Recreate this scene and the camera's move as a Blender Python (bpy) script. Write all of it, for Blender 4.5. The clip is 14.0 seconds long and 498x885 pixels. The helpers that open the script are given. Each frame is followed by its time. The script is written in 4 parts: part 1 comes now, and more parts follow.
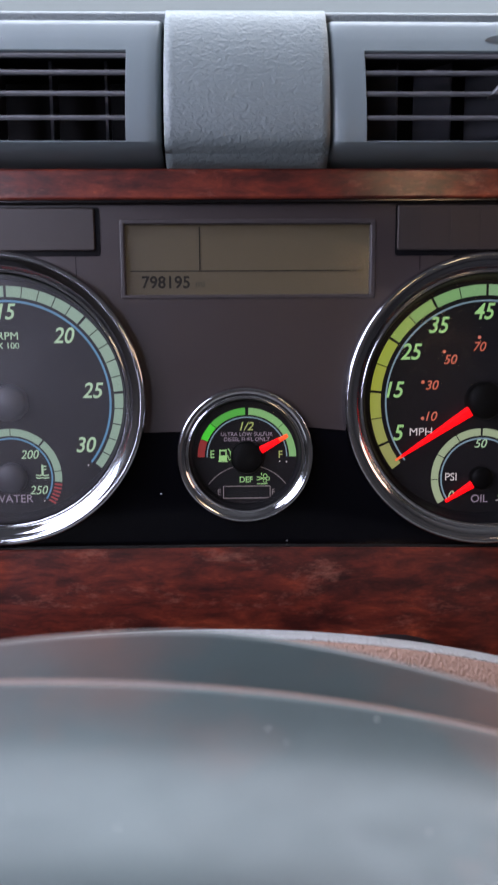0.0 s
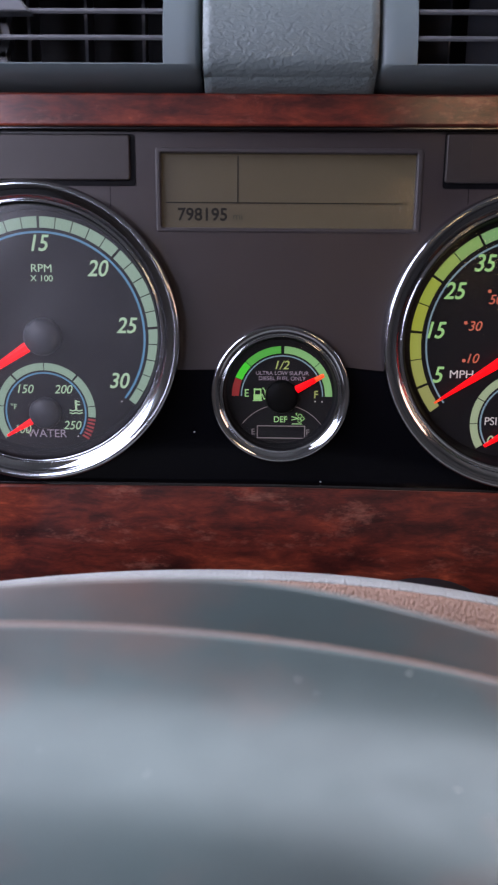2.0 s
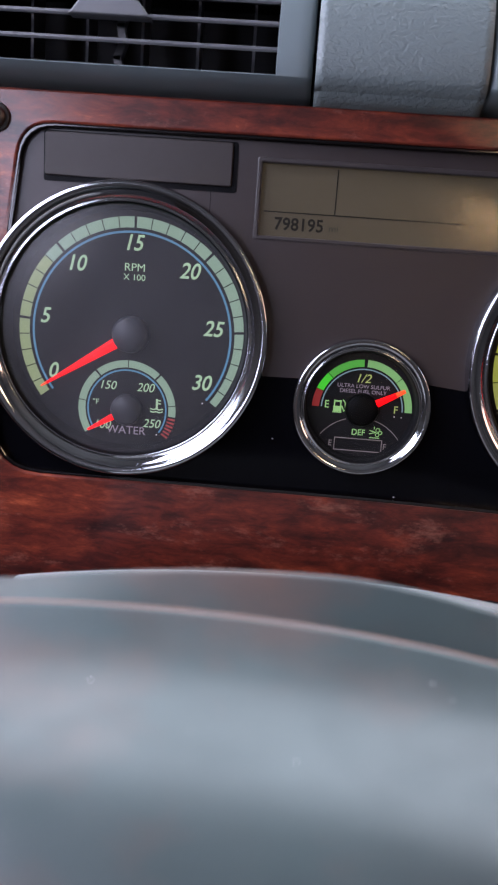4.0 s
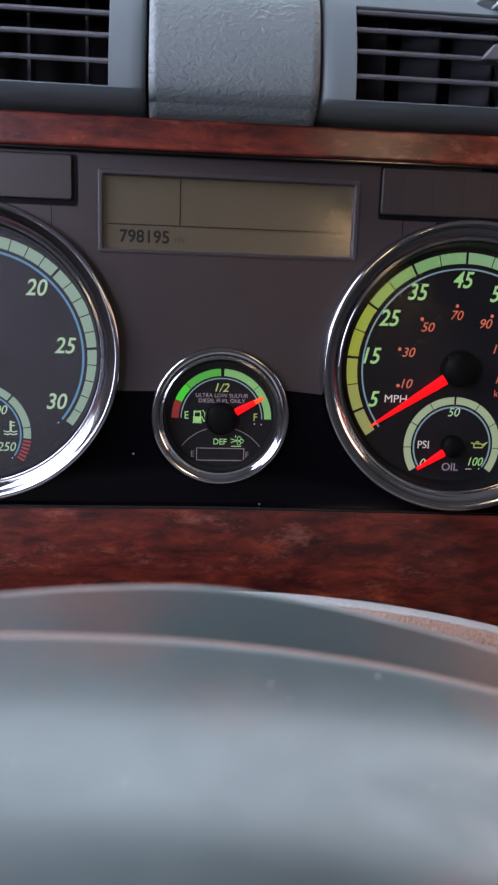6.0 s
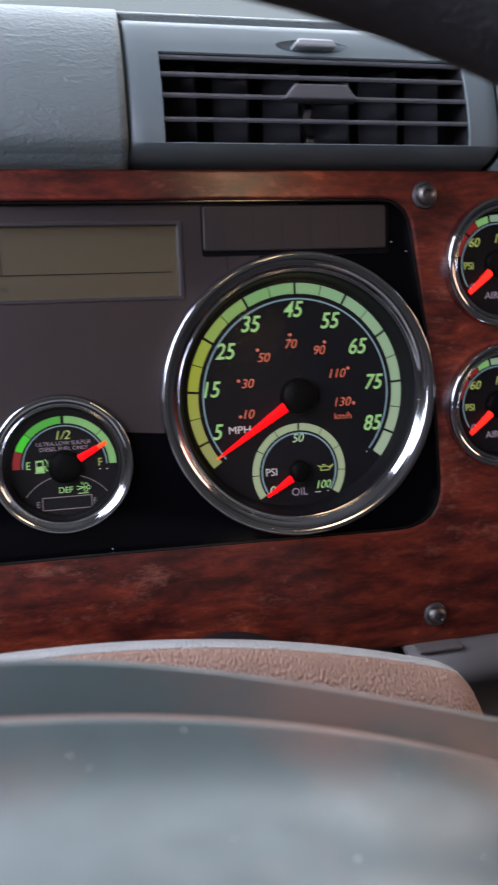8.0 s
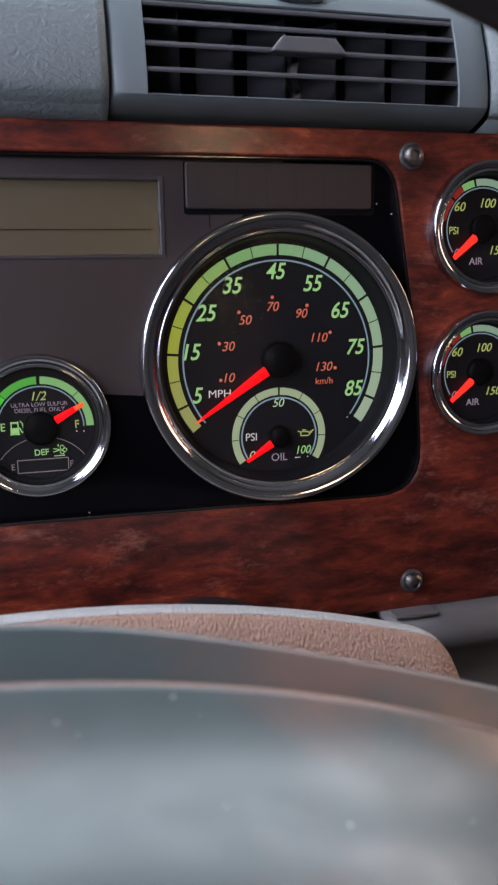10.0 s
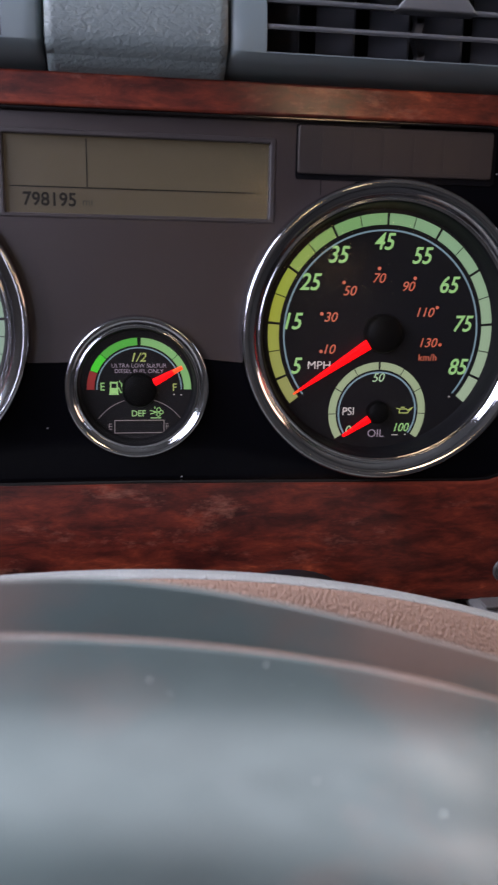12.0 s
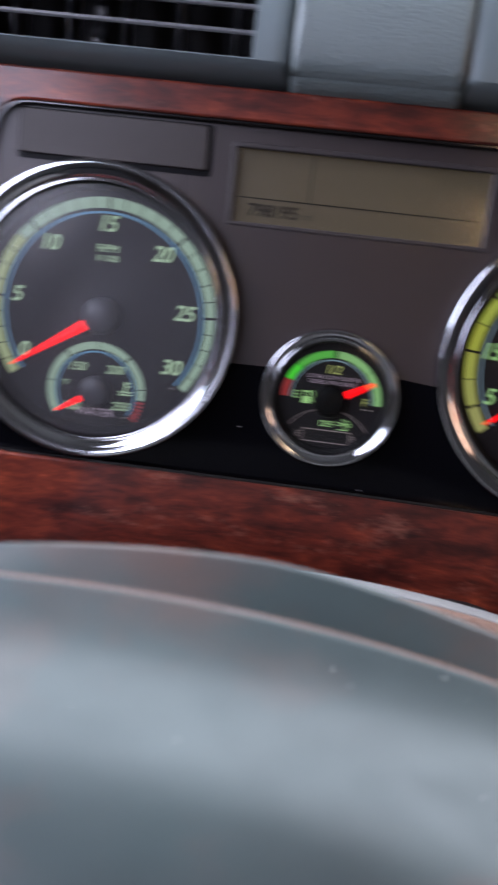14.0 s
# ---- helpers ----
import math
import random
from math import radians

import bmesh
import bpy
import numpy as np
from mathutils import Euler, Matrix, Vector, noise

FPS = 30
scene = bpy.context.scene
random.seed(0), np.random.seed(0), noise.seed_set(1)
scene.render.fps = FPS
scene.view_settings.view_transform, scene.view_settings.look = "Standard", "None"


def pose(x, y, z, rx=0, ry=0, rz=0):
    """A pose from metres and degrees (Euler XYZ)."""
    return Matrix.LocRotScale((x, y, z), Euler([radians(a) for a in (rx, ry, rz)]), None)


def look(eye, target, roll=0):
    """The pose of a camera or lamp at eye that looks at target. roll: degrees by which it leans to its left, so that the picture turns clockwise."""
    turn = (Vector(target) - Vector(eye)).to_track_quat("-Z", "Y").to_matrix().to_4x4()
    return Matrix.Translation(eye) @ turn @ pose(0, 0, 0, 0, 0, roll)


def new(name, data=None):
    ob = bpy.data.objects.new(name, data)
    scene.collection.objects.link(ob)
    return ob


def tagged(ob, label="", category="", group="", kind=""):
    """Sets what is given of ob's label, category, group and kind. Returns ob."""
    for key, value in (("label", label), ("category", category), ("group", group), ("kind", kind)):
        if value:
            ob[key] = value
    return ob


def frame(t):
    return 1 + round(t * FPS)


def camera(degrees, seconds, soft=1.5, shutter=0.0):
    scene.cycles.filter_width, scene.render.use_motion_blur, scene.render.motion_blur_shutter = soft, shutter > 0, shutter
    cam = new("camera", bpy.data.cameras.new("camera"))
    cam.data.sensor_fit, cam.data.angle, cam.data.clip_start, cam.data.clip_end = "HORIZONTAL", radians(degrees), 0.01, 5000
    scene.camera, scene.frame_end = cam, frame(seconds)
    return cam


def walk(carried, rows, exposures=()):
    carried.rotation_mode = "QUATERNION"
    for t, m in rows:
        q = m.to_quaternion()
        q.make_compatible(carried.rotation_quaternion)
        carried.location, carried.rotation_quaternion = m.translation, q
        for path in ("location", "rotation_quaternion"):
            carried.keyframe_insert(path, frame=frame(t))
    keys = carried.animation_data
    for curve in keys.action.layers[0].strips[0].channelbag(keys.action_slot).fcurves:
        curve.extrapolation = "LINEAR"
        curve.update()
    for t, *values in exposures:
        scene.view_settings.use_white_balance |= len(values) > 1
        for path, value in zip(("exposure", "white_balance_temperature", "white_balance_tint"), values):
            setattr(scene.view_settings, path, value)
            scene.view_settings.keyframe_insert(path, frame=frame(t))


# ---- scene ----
# ---------------------------------------------------------------- camera
cam = camera(34.8, 14.0, soft=2.2, shutter=0.6)
cam.data.dof.use_dof = True
cam.data.dof.focus_distance = 0.345
cam.data.dof.aperture_fstop = 20.0
PATH = [
    (0, (-0.00999, -0.34106, 0.03386), (0.00080, 0.05416, -0.02687), -0.338),
    (0.5, (-0.00886, -0.33842, 0.03444), (-0.00100, 0.05444, -0.04037), -0.506),
    (1, (-0.00838, -0.33819, 0.03354), (-0.00448, 0.05335, -0.04818), -0.463),
    (1.5, (-0.00880, -0.33483, 0.03457), (-0.01011, 0.05513, -0.05447), -0.251),
    (2, (-0.01041, -0.33564, 0.03558), (-0.01636, 0.05318, -0.05815), 0.457),
    (2.5, (-0.01274, -0.33421, 0.03171), (-0.02796, 0.05491, -0.05969), 1.539),
    (2.7, (-0.01848, -0.33545, 0.03109), (-0.03526, 0.05369, -0.05993), 2.167),
    (4.8, (-0.03541, -0.34216, 0.03278), (-0.04335, 0.04888, -0.05101), 5.631),
    (5, (-0.03452, -0.34294, 0.03246), (-0.03295, 0.04838, -0.05039), 5.058),
    (5.3, (-0.02819, -0.34005, 0.03155), (-0.01762, 0.05131, -0.05042), 3.744),
    (5.5, (-0.02397, -0.33813, 0.03094), (-0.00158, 0.05288, -0.05035), 2.867),
    (6, (-0.02115, -0.33723, 0.02989), (0.01555, 0.05388, -0.04553), 1.959),
    (6.5, (-0.02728, -0.34280, 0.03194), (0.01069, 0.04953, -0.03615), 2.373),
    (6.8, (-0.01445, -0.34559, 0.03193), (0.02068, 0.04797, -0.03030), 0.873),
    (7, (-0.00110, -0.33982, 0.03095), (0.06362, 0.05070, -0.02653), -1.451),
    (7.3, (0.00113, -0.34073, 0.03133), (0.07839, 0.04727, -0.02772), -1.953),
    (7.5, (-0.00125, -0.34075, 0.03458), (0.07799, 0.04656, -0.02629), -1.659),
    (8, (0.00106, -0.33938, 0.03544), (0.08887, 0.04569, -0.02789), -2.153),
    (8.2, (0.00248, -0.33792, 0.03573), (0.09603, 0.04516, -0.03138), -2.699),
    (10.3, (-0.00276, -0.33168, 0.03376), (0.09859, 0.04547, -0.05279), -0.785),
    (10.5, (-0.00191, -0.32788, 0.03380), (0.08127, 0.05264, -0.05722), 0.382),
    (11, (-0.00241, -0.32950, 0.03239), (0.07129, 0.05284, -0.05917), 0.725),
    (11.5, (-0.00232, -0.32860, 0.03177), (0.06674, 0.05449, -0.06027), 0.922),
    (11.8, (-0.00490, -0.32936, 0.03092), (0.05912, 0.05480, -0.06034), 1.222),
    (12, (-0.00588, -0.32872, 0.03102), (0.05352, 0.05587, -0.06153), 1.245),
    (12.5, (-0.00683, -0.32798, 0.03066), (0.04326, 0.05785, -0.06223), 1.537),
    (13, (-0.00796, -0.32901, 0.03062), (0.02932, 0.05827, -0.06226), 2.156),
    (13.5, (-0.01081, -0.32991, 0.03110), (0.01556, 0.05821, -0.06201), 2.856),
    (13.7, (-0.01141, -0.33186, 0.03164), (0.00503, 0.05726, -0.05953), 3.836),
    (13.8, (-0.01286, -0.33335, 0.03188), (-0.00564, 0.05612, -0.05904), 4.613),
    (14, (-0.01545, -0.33738, 0.02987), (-0.03725, 0.05193, -0.05934), 6.430),
]
EXPOSURES = [(0.0, 0.0, 6450, 29.0), (5.5, 0.0, 6420, 28.5), (8.0, 0.0, 6520, 26.0), (12.0, 0.0, 6620, 27.0), (14.0, 0.0, 6450, 27.0)]
walk(cam, [(t, look(eye, target, roll)) for t, eye, target, roll in PATH], EXPOSURES)

# ---------------------------------------------------------------- world and light
world = bpy.data.worlds.new("evening_sky")
scene.world = world
world.use_nodes = True
_wn = world.node_tree.nodes
_sky = _wn.new("ShaderNodeTexSky")
_sky.sky_type = "NISHITA"
_sky.sun_disc = False
_sky.dust_density = 6.0
_sky.air_density = 1.2
_sky.sun_elevation = radians(20)
_sky.sun_rotation = radians(163)
world.node_tree.links.new(_sky.outputs[0], _wn["Background"].inputs[0])
_wn["Background"].inputs[1].default_value = 0.15


def lamp(name, kind, energy, colour, matrix, size=(1, 1), angle=0.0):
    data = bpy.data.lights.new(name, kind)
    data.energy, data.color = energy, colour
    if kind == "AREA":
        data.shape, data.size, data.size_y = "RECTANGLE", size[0], size[1]
    if kind == "SUN":
        data.angle = radians(angle)
    ob = new(name, data)
    ob.matrix_world = matrix
    return ob


# low warm sun from behind on the passenger's side, veiled
lamp("sun", "SUN", 0.6, (1.0, 0.72, 0.45), look((0.9, -3.0, 1.14), (0, 0, 0)), angle=12)
# the sky's light in the windscreen, the side windows and the small rear window
lamp("windscreen_daylight", "AREA", 46.0, (0.765, 0.93, 0.965), look((0.5, 0.335, 0.55), (0.5, -0.405, -0.085)), (2.1, 0.95))
lamp("door_window_daylight", "AREA", 15.5, (0.76, 0.86, 1.0), look((-0.66, -0.22, 0.42), (0.2, 0.0, 0.0)), (0.72, 0.52))
lamp("quarter_window_daylight", "AREA", 10.0, (0.72, 0.82, 1.0), look((-0.672, -1.12, 0.28), (0.3, -1.0, 0.10)), (0.72, 0.46))
lamp("passenger_window_daylight", "AREA", 6.8, (1.0, 0.62, 0.38), look((1.70, -0.15, 0.42), (0.0, -0.1, 0.0)), (0.75, 0.5))
# added light in an unseen corner window, set to mirror in the tachometer glass
lamp("rear_corner_added_light", "AREA", 2.2, (0.72, 0.82, 1.0), look((-0.628, -1.552, 0.09), (-0.628, 0.0, 0.09)), (0.085, 0.46))
lamp("rear_window_daylight", "AREA", 0.30, (1.0, 0.44, 0.11), look((0.43, -1.552, 0.275), (0.43, 0.0, 0.275)), (0.17, 0.28))

# ---------------------------------------------------------------- materials


def mat(name, base, rough=0.5, metal=0.0, dark=None, scale=60.0, stretch=(1, 1, 1), bump=0.0, bump_scale=900.0, bump_kind="noise",
        coat=0.0, emit=None, power=0.0, rough_var=0.08, spec=0.5, per_piece=0.0, contrast=1.0):
    """A surface with two scales of colour change, a rough-smooth change and a fine relief."""
    m = bpy.data.materials.new(name)
    m.use_nodes = True
    nt = m.node_tree
    p = nt.nodes["Principled BSDF"]
    p.inputs["Metallic"].default_value = metal
    p.inputs["Specular IOR Level"].default_value = spec
    p.inputs["Coat Weight"].default_value = coat
    p.inputs["Coat Roughness"].default_value = 0.06
    co = nt.nodes.new("ShaderNodeTexCoord")
    mp = nt.nodes.new("ShaderNodeMapping")
    mp.inputs["Scale"].default_value = stretch
    nt.links.new(co.outputs["Object"], mp.inputs["Vector"])
    n1 = nt.nodes.new("ShaderNodeTexNoise")
    n1.inputs["Scale"].default_value, n1.inputs["Detail"].default_value = scale, 6
    nt.links.new(mp.outputs[0], n1.inputs["Vector"])
    mix = nt.nodes.new("ShaderNodeMix")
    mix.data_type = "RGBA"
    dark = dark or tuple(c * 0.82 for c in base)
    mix.inputs["A"].default_value = (*dark, 1)
    mix.inputs["B"].default_value = (*base, 1)
    con = nt.nodes.new("ShaderNodeMapRange")
    con.inputs["From Min"].default_value, con.inputs["From Max"].default_value = 0.5 - 0.5 / contrast, 0.5 + 0.5 / contrast
    nt.links.new(n1.outputs["Fac"], con.inputs["Value"])
    nt.links.new(con.outputs[0], mix.inputs["Factor"])
    colour = mix.outputs["Result"]
    if per_piece:
        info = nt.nodes.new("ShaderNodeObjectInfo")
        hsv = nt.nodes.new("ShaderNodeHueSaturation")
        rng = nt.nodes.new("ShaderNodeMapRange")
        rng.inputs["To Min"].default_value, rng.inputs["To Max"].default_value = 1 - per_piece, 1 + per_piece
        nt.links.new(info.outputs["Random"], rng.inputs["Value"])
        nt.links.new(rng.outputs[0], hsv.inputs["Value"])
        nt.links.new(colour, hsv.inputs["Color"])
        colour = hsv.outputs[0]
    nt.links.new(colour, p.inputs["Base Color"])
    rr = nt.nodes.new("ShaderNodeMapRange")
    rr.inputs["To Min"].default_value, rr.inputs["To Max"].default_value = max(0.02, rough - rough_var), min(1, rough + rough_var)
    n2 = nt.nodes.new("ShaderNodeTexNoise")
    n2.inputs["Scale"].default_value, n2.inputs["Detail"].default_value = scale * 4, 4
    nt.links.new(co.outputs["Object"], n2.inputs["Vector"])
    nt.links.new(n2.outputs["Fac"], rr.inputs["Value"])
    nt.links.new(rr.outputs[0], p.inputs["Roughness"])
    if bump:
        if bump_kind == "cells":
            tex = nt.nodes.new("ShaderNodeTexVoronoi")
            tex.feature = "DISTANCE_TO_EDGE"
            tex.inputs["Scale"].default_value = bump_scale
            warp = nt.nodes.new("ShaderNodeTexNoise")
            warp.inputs["Scale"].default_value = bump_scale * 0.7
            add = nt.nodes.new("ShaderNodeVectorMath")
            add.operation = "MULTIPLY_ADD"
            add.inputs[1].default_value = (0.5 / bump_scale,) * 3
            nt.links.new(warp.outputs["Color"], add.inputs[0])
            nt.links.new(co.outputs["Object"], add.inputs[2])
            nt.links.new(add.outputs[0], tex.inputs["Vector"])
            ramp = nt.nodes.new("ShaderNodeMapRange")
            ramp.interpolation_type = "SMOOTHSTEP"
            ramp.inputs["From Max"].default_value = 0.35
            nt.links.new(tex.outputs["Distance"], ramp.inputs["Value"])
            height = ramp.outputs[0]
        elif bump_kind == "pebbles":
            tex = nt.nodes.new("ShaderNodeTexVoronoi")
            tex.feature = "SMOOTH_F1"
            tex.inputs["Scale"].default_value, tex.inputs["Smoothness"].default_value = bump_scale, 0.25
            sq = nt.nodes.new("ShaderNodeMapping")
            sq.inputs["Scale"].default_value = (1.0, 0.6, 0.72)
            nt.links.new(co.outputs["Object"], sq.inputs["Vector"])
            nt.links.new(sq.outputs[0], tex.inputs["Vector"])
            ramp = nt.nodes.new("ShaderNodeMapRange")
            ramp.inputs["From Min"].default_value, ramp.inputs["From Max"].default_value = 0.75, 0.1
            nt.links.new(tex.outputs["Distance"], ramp.inputs["Value"])
            height = ramp.outputs[0]
        elif bump_kind == "wrinkles":
            tex = nt.nodes.new("ShaderNodeTexNoise")
            tex.inputs["Scale"].default_value, tex.inputs["Detail"].default_value, tex.inputs["Roughness"].default_value = bump_scale, 2.5, 0.45
            tex.inputs["Distortion"].default_value = 0.7
            sq = nt.nodes.new("ShaderNodeMapping")
            sq.inputs["Scale"].default_value = (0.72, 1.0, 1.0)
            sq.inputs["Rotation"].default_value = (0, radians(18), 0)
            nt.links.new(co.outputs["Object"], sq.inputs["Vector"])
            nt.links.new(sq.outputs[0], tex.inputs["Vector"])
            height = tex.outputs["Fac"]
        else:
            tex = nt.nodes.new("ShaderNodeTexNoise")
            tex.inputs["Scale"].default_value, tex.inputs["Detail"].default_value = bump_scale, 3
            nt.links.new(co.outputs["Object"], tex.inputs["Vector"])
            height = tex.outputs["Fac"]
        b = nt.nodes.new("ShaderNodeBump")
        b.inputs["Strength"].default_value, b.inputs["Distance"].default_value = 1.0, bump
        nt.links.new(height, b.inputs["Height"])
        nt.links.new(b.outputs[0], p.inputs["Normal"])
    if emit:
        p.inputs["Emission Color"].default_value = (*emit, 1)
        p.inputs["Emission Strength"].default_value = power
    return m


def wood_mat():
    """Glossy red-brown burl print: long dark clouds, orange streaks, fine pale flecks, under a clear coat."""
    m = bpy.data.materials.new("burl_wood")
    m.use_nodes = True
    nt = m.node_tree
    p = nt.nodes["Principled BSDF"]
    co = nt.nodes.new("ShaderNodeTexCoord")

    def noise_at(scale, stretch, detail, rough=0.6, warp=0.0):
        mp = nt.nodes.new("ShaderNodeMapping")
        mp.inputs["Scale"].default_value = stretch
        nt.links.new(co.outputs["Object"], mp.inputs["Vector"])
        n = nt.nodes.new("ShaderNodeTexNoise")
        n.inputs["Scale"].default_value, n.inputs["Detail"].default_value, n.inputs["Roughness"].default_value = scale, detail, rough
        n.inputs["Distortion"].default_value = warp
        nt.links.new(mp.outputs[0], n.inputs["Vector"])
        return n.outputs["Fac"]

    big = noise_at(15, (0.75, 1, 2.8), 9, 0.70, 0.15)
    mid = noise_at(110, (0.40, 1, 1.3), 7, 0.70, 0.4)
    patch = noise_at(34, (0.6, 1, 1.8), 4, 0.6)
    fleck = noise_at(330, (0.5, 1, 1.1), 5, 0.8)
    mx = nt.nodes.new("ShaderNodeMath")
    mx.operation = "MULTIPLY_ADD"
    mx.inputs[1].default_value = 0.50
    nt.links.new(big, mx.inputs[0])
    half = nt.nodes.new("ShaderNodeMath")
    half.operation = "MULTIPLY"
    half.inputs[1].default_value = 0.50
    nt.links.new(mid, half.inputs[0])
    nt.links.new(half.outputs[0], mx.inputs[2])
    ramp = nt.nodes.new("ShaderNodeValToRGB")
    e = ramp.color_ramp.elements
    e[0].position, e[0].color = 0.38, (0.022, 0.004, 0.003, 1)
    e[1].position, e[1].color = 0.645, (0.42, 0.085, 0.032, 1)
    for pos, c in ((0.455, (0.058, 0.0095, 0.006)), (0.52, (0.112, 0.017, 0.009)), (0.585, (0.19, 0.032, 0.014))):
        el = e.new(pos)
        el.color = (*c, 1)
    nt.links.new(mx.outputs[0], ramp.inputs[0])
    fr = nt.nodes.new("ShaderNodeMapRange")
    fr.inputs["From Min"].default_value, fr.inputs["From Max"].default_value = 0.60, 0.73
    fr.inputs["To Max"].default_value = 0.40
    both = nt.nodes.new("ShaderNodeMath")
    both.operation = "MULTIPLY_ADD"
    both.inputs[1].default_value = 0.6
    nt.links.new(patch, both.inputs[0])
    lower = nt.nodes.new("ShaderNodeMath")
    lower.operation = "MULTIPLY"
    lower.inputs[1].default_value = 0.5
    nt.links.new(fleck, lower.inputs[0])
    nt.links.new(lower.outputs[0], both.inputs[2])
    nt.links.new(both.outputs[0], fr.inputs["Value"])
    mix = nt.nodes.new("ShaderNodeMix")
    mix.data_type = "RGBA"
    mix.inputs["B"].default_value = (0.38, 0.15, 0.10, 1)
    nt.links.new(fr.outputs[0], mix.inputs["Factor"])
    nt.links.new(ramp.outputs[0], mix.inputs["A"])
    nt.links.new(mix.outputs["Result"], p.inputs["Base Color"])
    p.inputs["Roughness"].default_value = 0.42
    p.inputs["Specular IOR Level"].default_value = 0.22
    p.inputs["Coat Weight"].default_value = 0.45
    p.inputs["Coat Roughness"].default_value = 0.17
    b = nt.nodes.new("ShaderNodeBump")
    b.inputs["Strength"].default_value, b.inputs["Distance"].default_value = 0.4, 0.0002
    nt.links.new(mid, b.inputs["Height"])
    nt.links.new(b.outputs[0], p.inputs["Normal"])
    return m


def pane_mat(name, tint, gloss_rough=0.03, gain=1.0, dust=0.0):
    """Clear cover: lets light through straight and mirrors a little; may carry a thin pale film that hazes it."""
    m = bpy.data.materials.new(name)
    m.use_nodes = True
    nt = m.node_tree
    nt.nodes.remove(nt.nodes["Principled BSDF"])
    out = nt.nodes["Material Output"]
    tr = nt.nodes.new("ShaderNodeBsdfTransparent")
    tr.inputs[0].default_value = (*tint, 1)
    gl = nt.nodes.new("ShaderNodeBsdfGlossy")
    gl.inputs["Roughness"].default_value = gloss_rough
    fz = nt.nodes.new("ShaderNodeFresnel")
    fz.inputs["IOR"].default_value = 1.45
    mul = nt.nodes.new("ShaderNodeMath")
    mul.operation = "MULTIPLY"
    mul.inputs[1].default_value = gain
    nt.links.new(fz.outputs[0], mul.inputs[0])
    mx = nt.nodes.new("ShaderNodeMixShader")
    nt.links.new(mul.outputs[0], mx.inputs[0])
    nt.links.new(tr.outputs[0], mx.inputs[1])
    nt.links.new(gl.outputs[0], mx.inputs[2])
    last = mx
    # dust sets the strength of the pale, uneven film
    if dust:
        co = nt.nodes.new("ShaderNodeTexCoord")
        n = nt.nodes.new("ShaderNodeTexNoise")
        n.inputs["Scale"].default_value, n.inputs["Detail"].default_value = 35, 5
        nt.links.new(co.outputs["Object"], n.inputs["Vector"])
        r = nt.nodes.new("ShaderNodeMapRange")
        r.inputs["To Min"].default_value, r.inputs["To Max"].default_value = dust * 0.6, dust * 1.4
        nt.links.new(n.outputs["Fac"], r.inputs["Value"])
        df = nt.nodes.new("ShaderNodeBsdfDiffuse")
        df.inputs[0].default_value = (0.62, 0.62, 0.66, 1)
        last = nt.nodes.new("ShaderNodeMixShader")
        nt.links.new(r.outputs[0], last.inputs[0])
        nt.links.new(mx.outputs[0], last.inputs[1])
        nt.links.new(df.outputs[0], last.inputs[2])
    nt.links.new(last.outputs[0], out.inputs["Surface"])
    return m


def glow(name, colour, power, base=(0.09, 0.09, 0.09)):
    """Printed marks lit from behind."""
    return mat(name, base, 0.5, emit=colour, power=power, scale=300)


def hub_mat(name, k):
    """Worn airbag cover: blue-grey skin with warm reflections painted in as broad brown patches, finely mottled, with
    smeared gloss.
    """
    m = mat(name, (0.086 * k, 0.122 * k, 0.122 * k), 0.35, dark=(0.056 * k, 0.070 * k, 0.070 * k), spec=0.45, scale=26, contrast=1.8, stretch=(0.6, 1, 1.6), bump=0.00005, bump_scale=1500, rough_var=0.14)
    nt = m.node_tree
    p = nt.nodes["Principled BSDF"]
    was = p.inputs["Base Color"].links[0].from_socket
    co = nt.nodes.new("ShaderNodeTexCoord")
    mp = nt.nodes.new("ShaderNodeMapping")
    mp.inputs["Scale"].default_value = (0.75, 0.9, 1.6)
    nt.links.new(co.outputs["Object"], mp.inputs["Vector"])
    n = nt.nodes.new("ShaderNodeTexNoise")
    n.inputs["Scale"].default_value, n.inputs["Detail"].default_value, n.inputs["Roughness"].default_value = 17, 4, 0.55
    nt.links.new(mp.outputs[0], n.inputs["Vector"])
    r = nt.nodes.new("ShaderNodeMapRange")
    r.inputs["From Min"].default_value, r.inputs["From Max"].default_value, r.inputs["To Max"].default_value = 0.45, 0.64, 0.85
    nt.links.new(n.outputs["Fac"], r.inputs["Value"])
    mix = nt.nodes.new("ShaderNodeMix")
    mix.data_type = "RGBA"
    # brown of the dash's warm reflection, mixed in where the noise is high
    mix.inputs["B"].default_value = (0.180 * k, 0.108 * k, 0.088 * k, 1)
    nt.links.new(r.outputs[0], mix.inputs["Factor"])
    nt.links.new(was, mix.inputs["A"])
    nt.links.new(mix.outputs["Result"], p.inputs["Base Color"])
    return m


WOOD = wood_mat()
VENT_GREY = mat("vent_grey_plastic", (0.140, 0.178, 0.186), 0.42, scale=35, bump=0.00006, bump_scale=2600)
SLAT_GREY = mat("slat_plastic", (0.110, 0.115, 0.123), 0.40, scale=60, bump=0.00004, bump_scale=2600)
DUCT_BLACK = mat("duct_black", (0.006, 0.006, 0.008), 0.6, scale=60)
FIN_BLACK = mat("fin_dark_plastic", (0.125, 0.132, 0.150), 0.42, scale=80)
SLIDER_PALE = mat("slider_pale_plastic", (0.42, 0.45, 0.46), 0.25, scale=80)
PAD = mat("grained_dash_vinyl", (0.146, 0.182, 0.182), 0.48, dark=(0.118, 0.147, 0.147), scale=40, bump=0.0006, bump_scale=640, bump_kind="wrinkles")
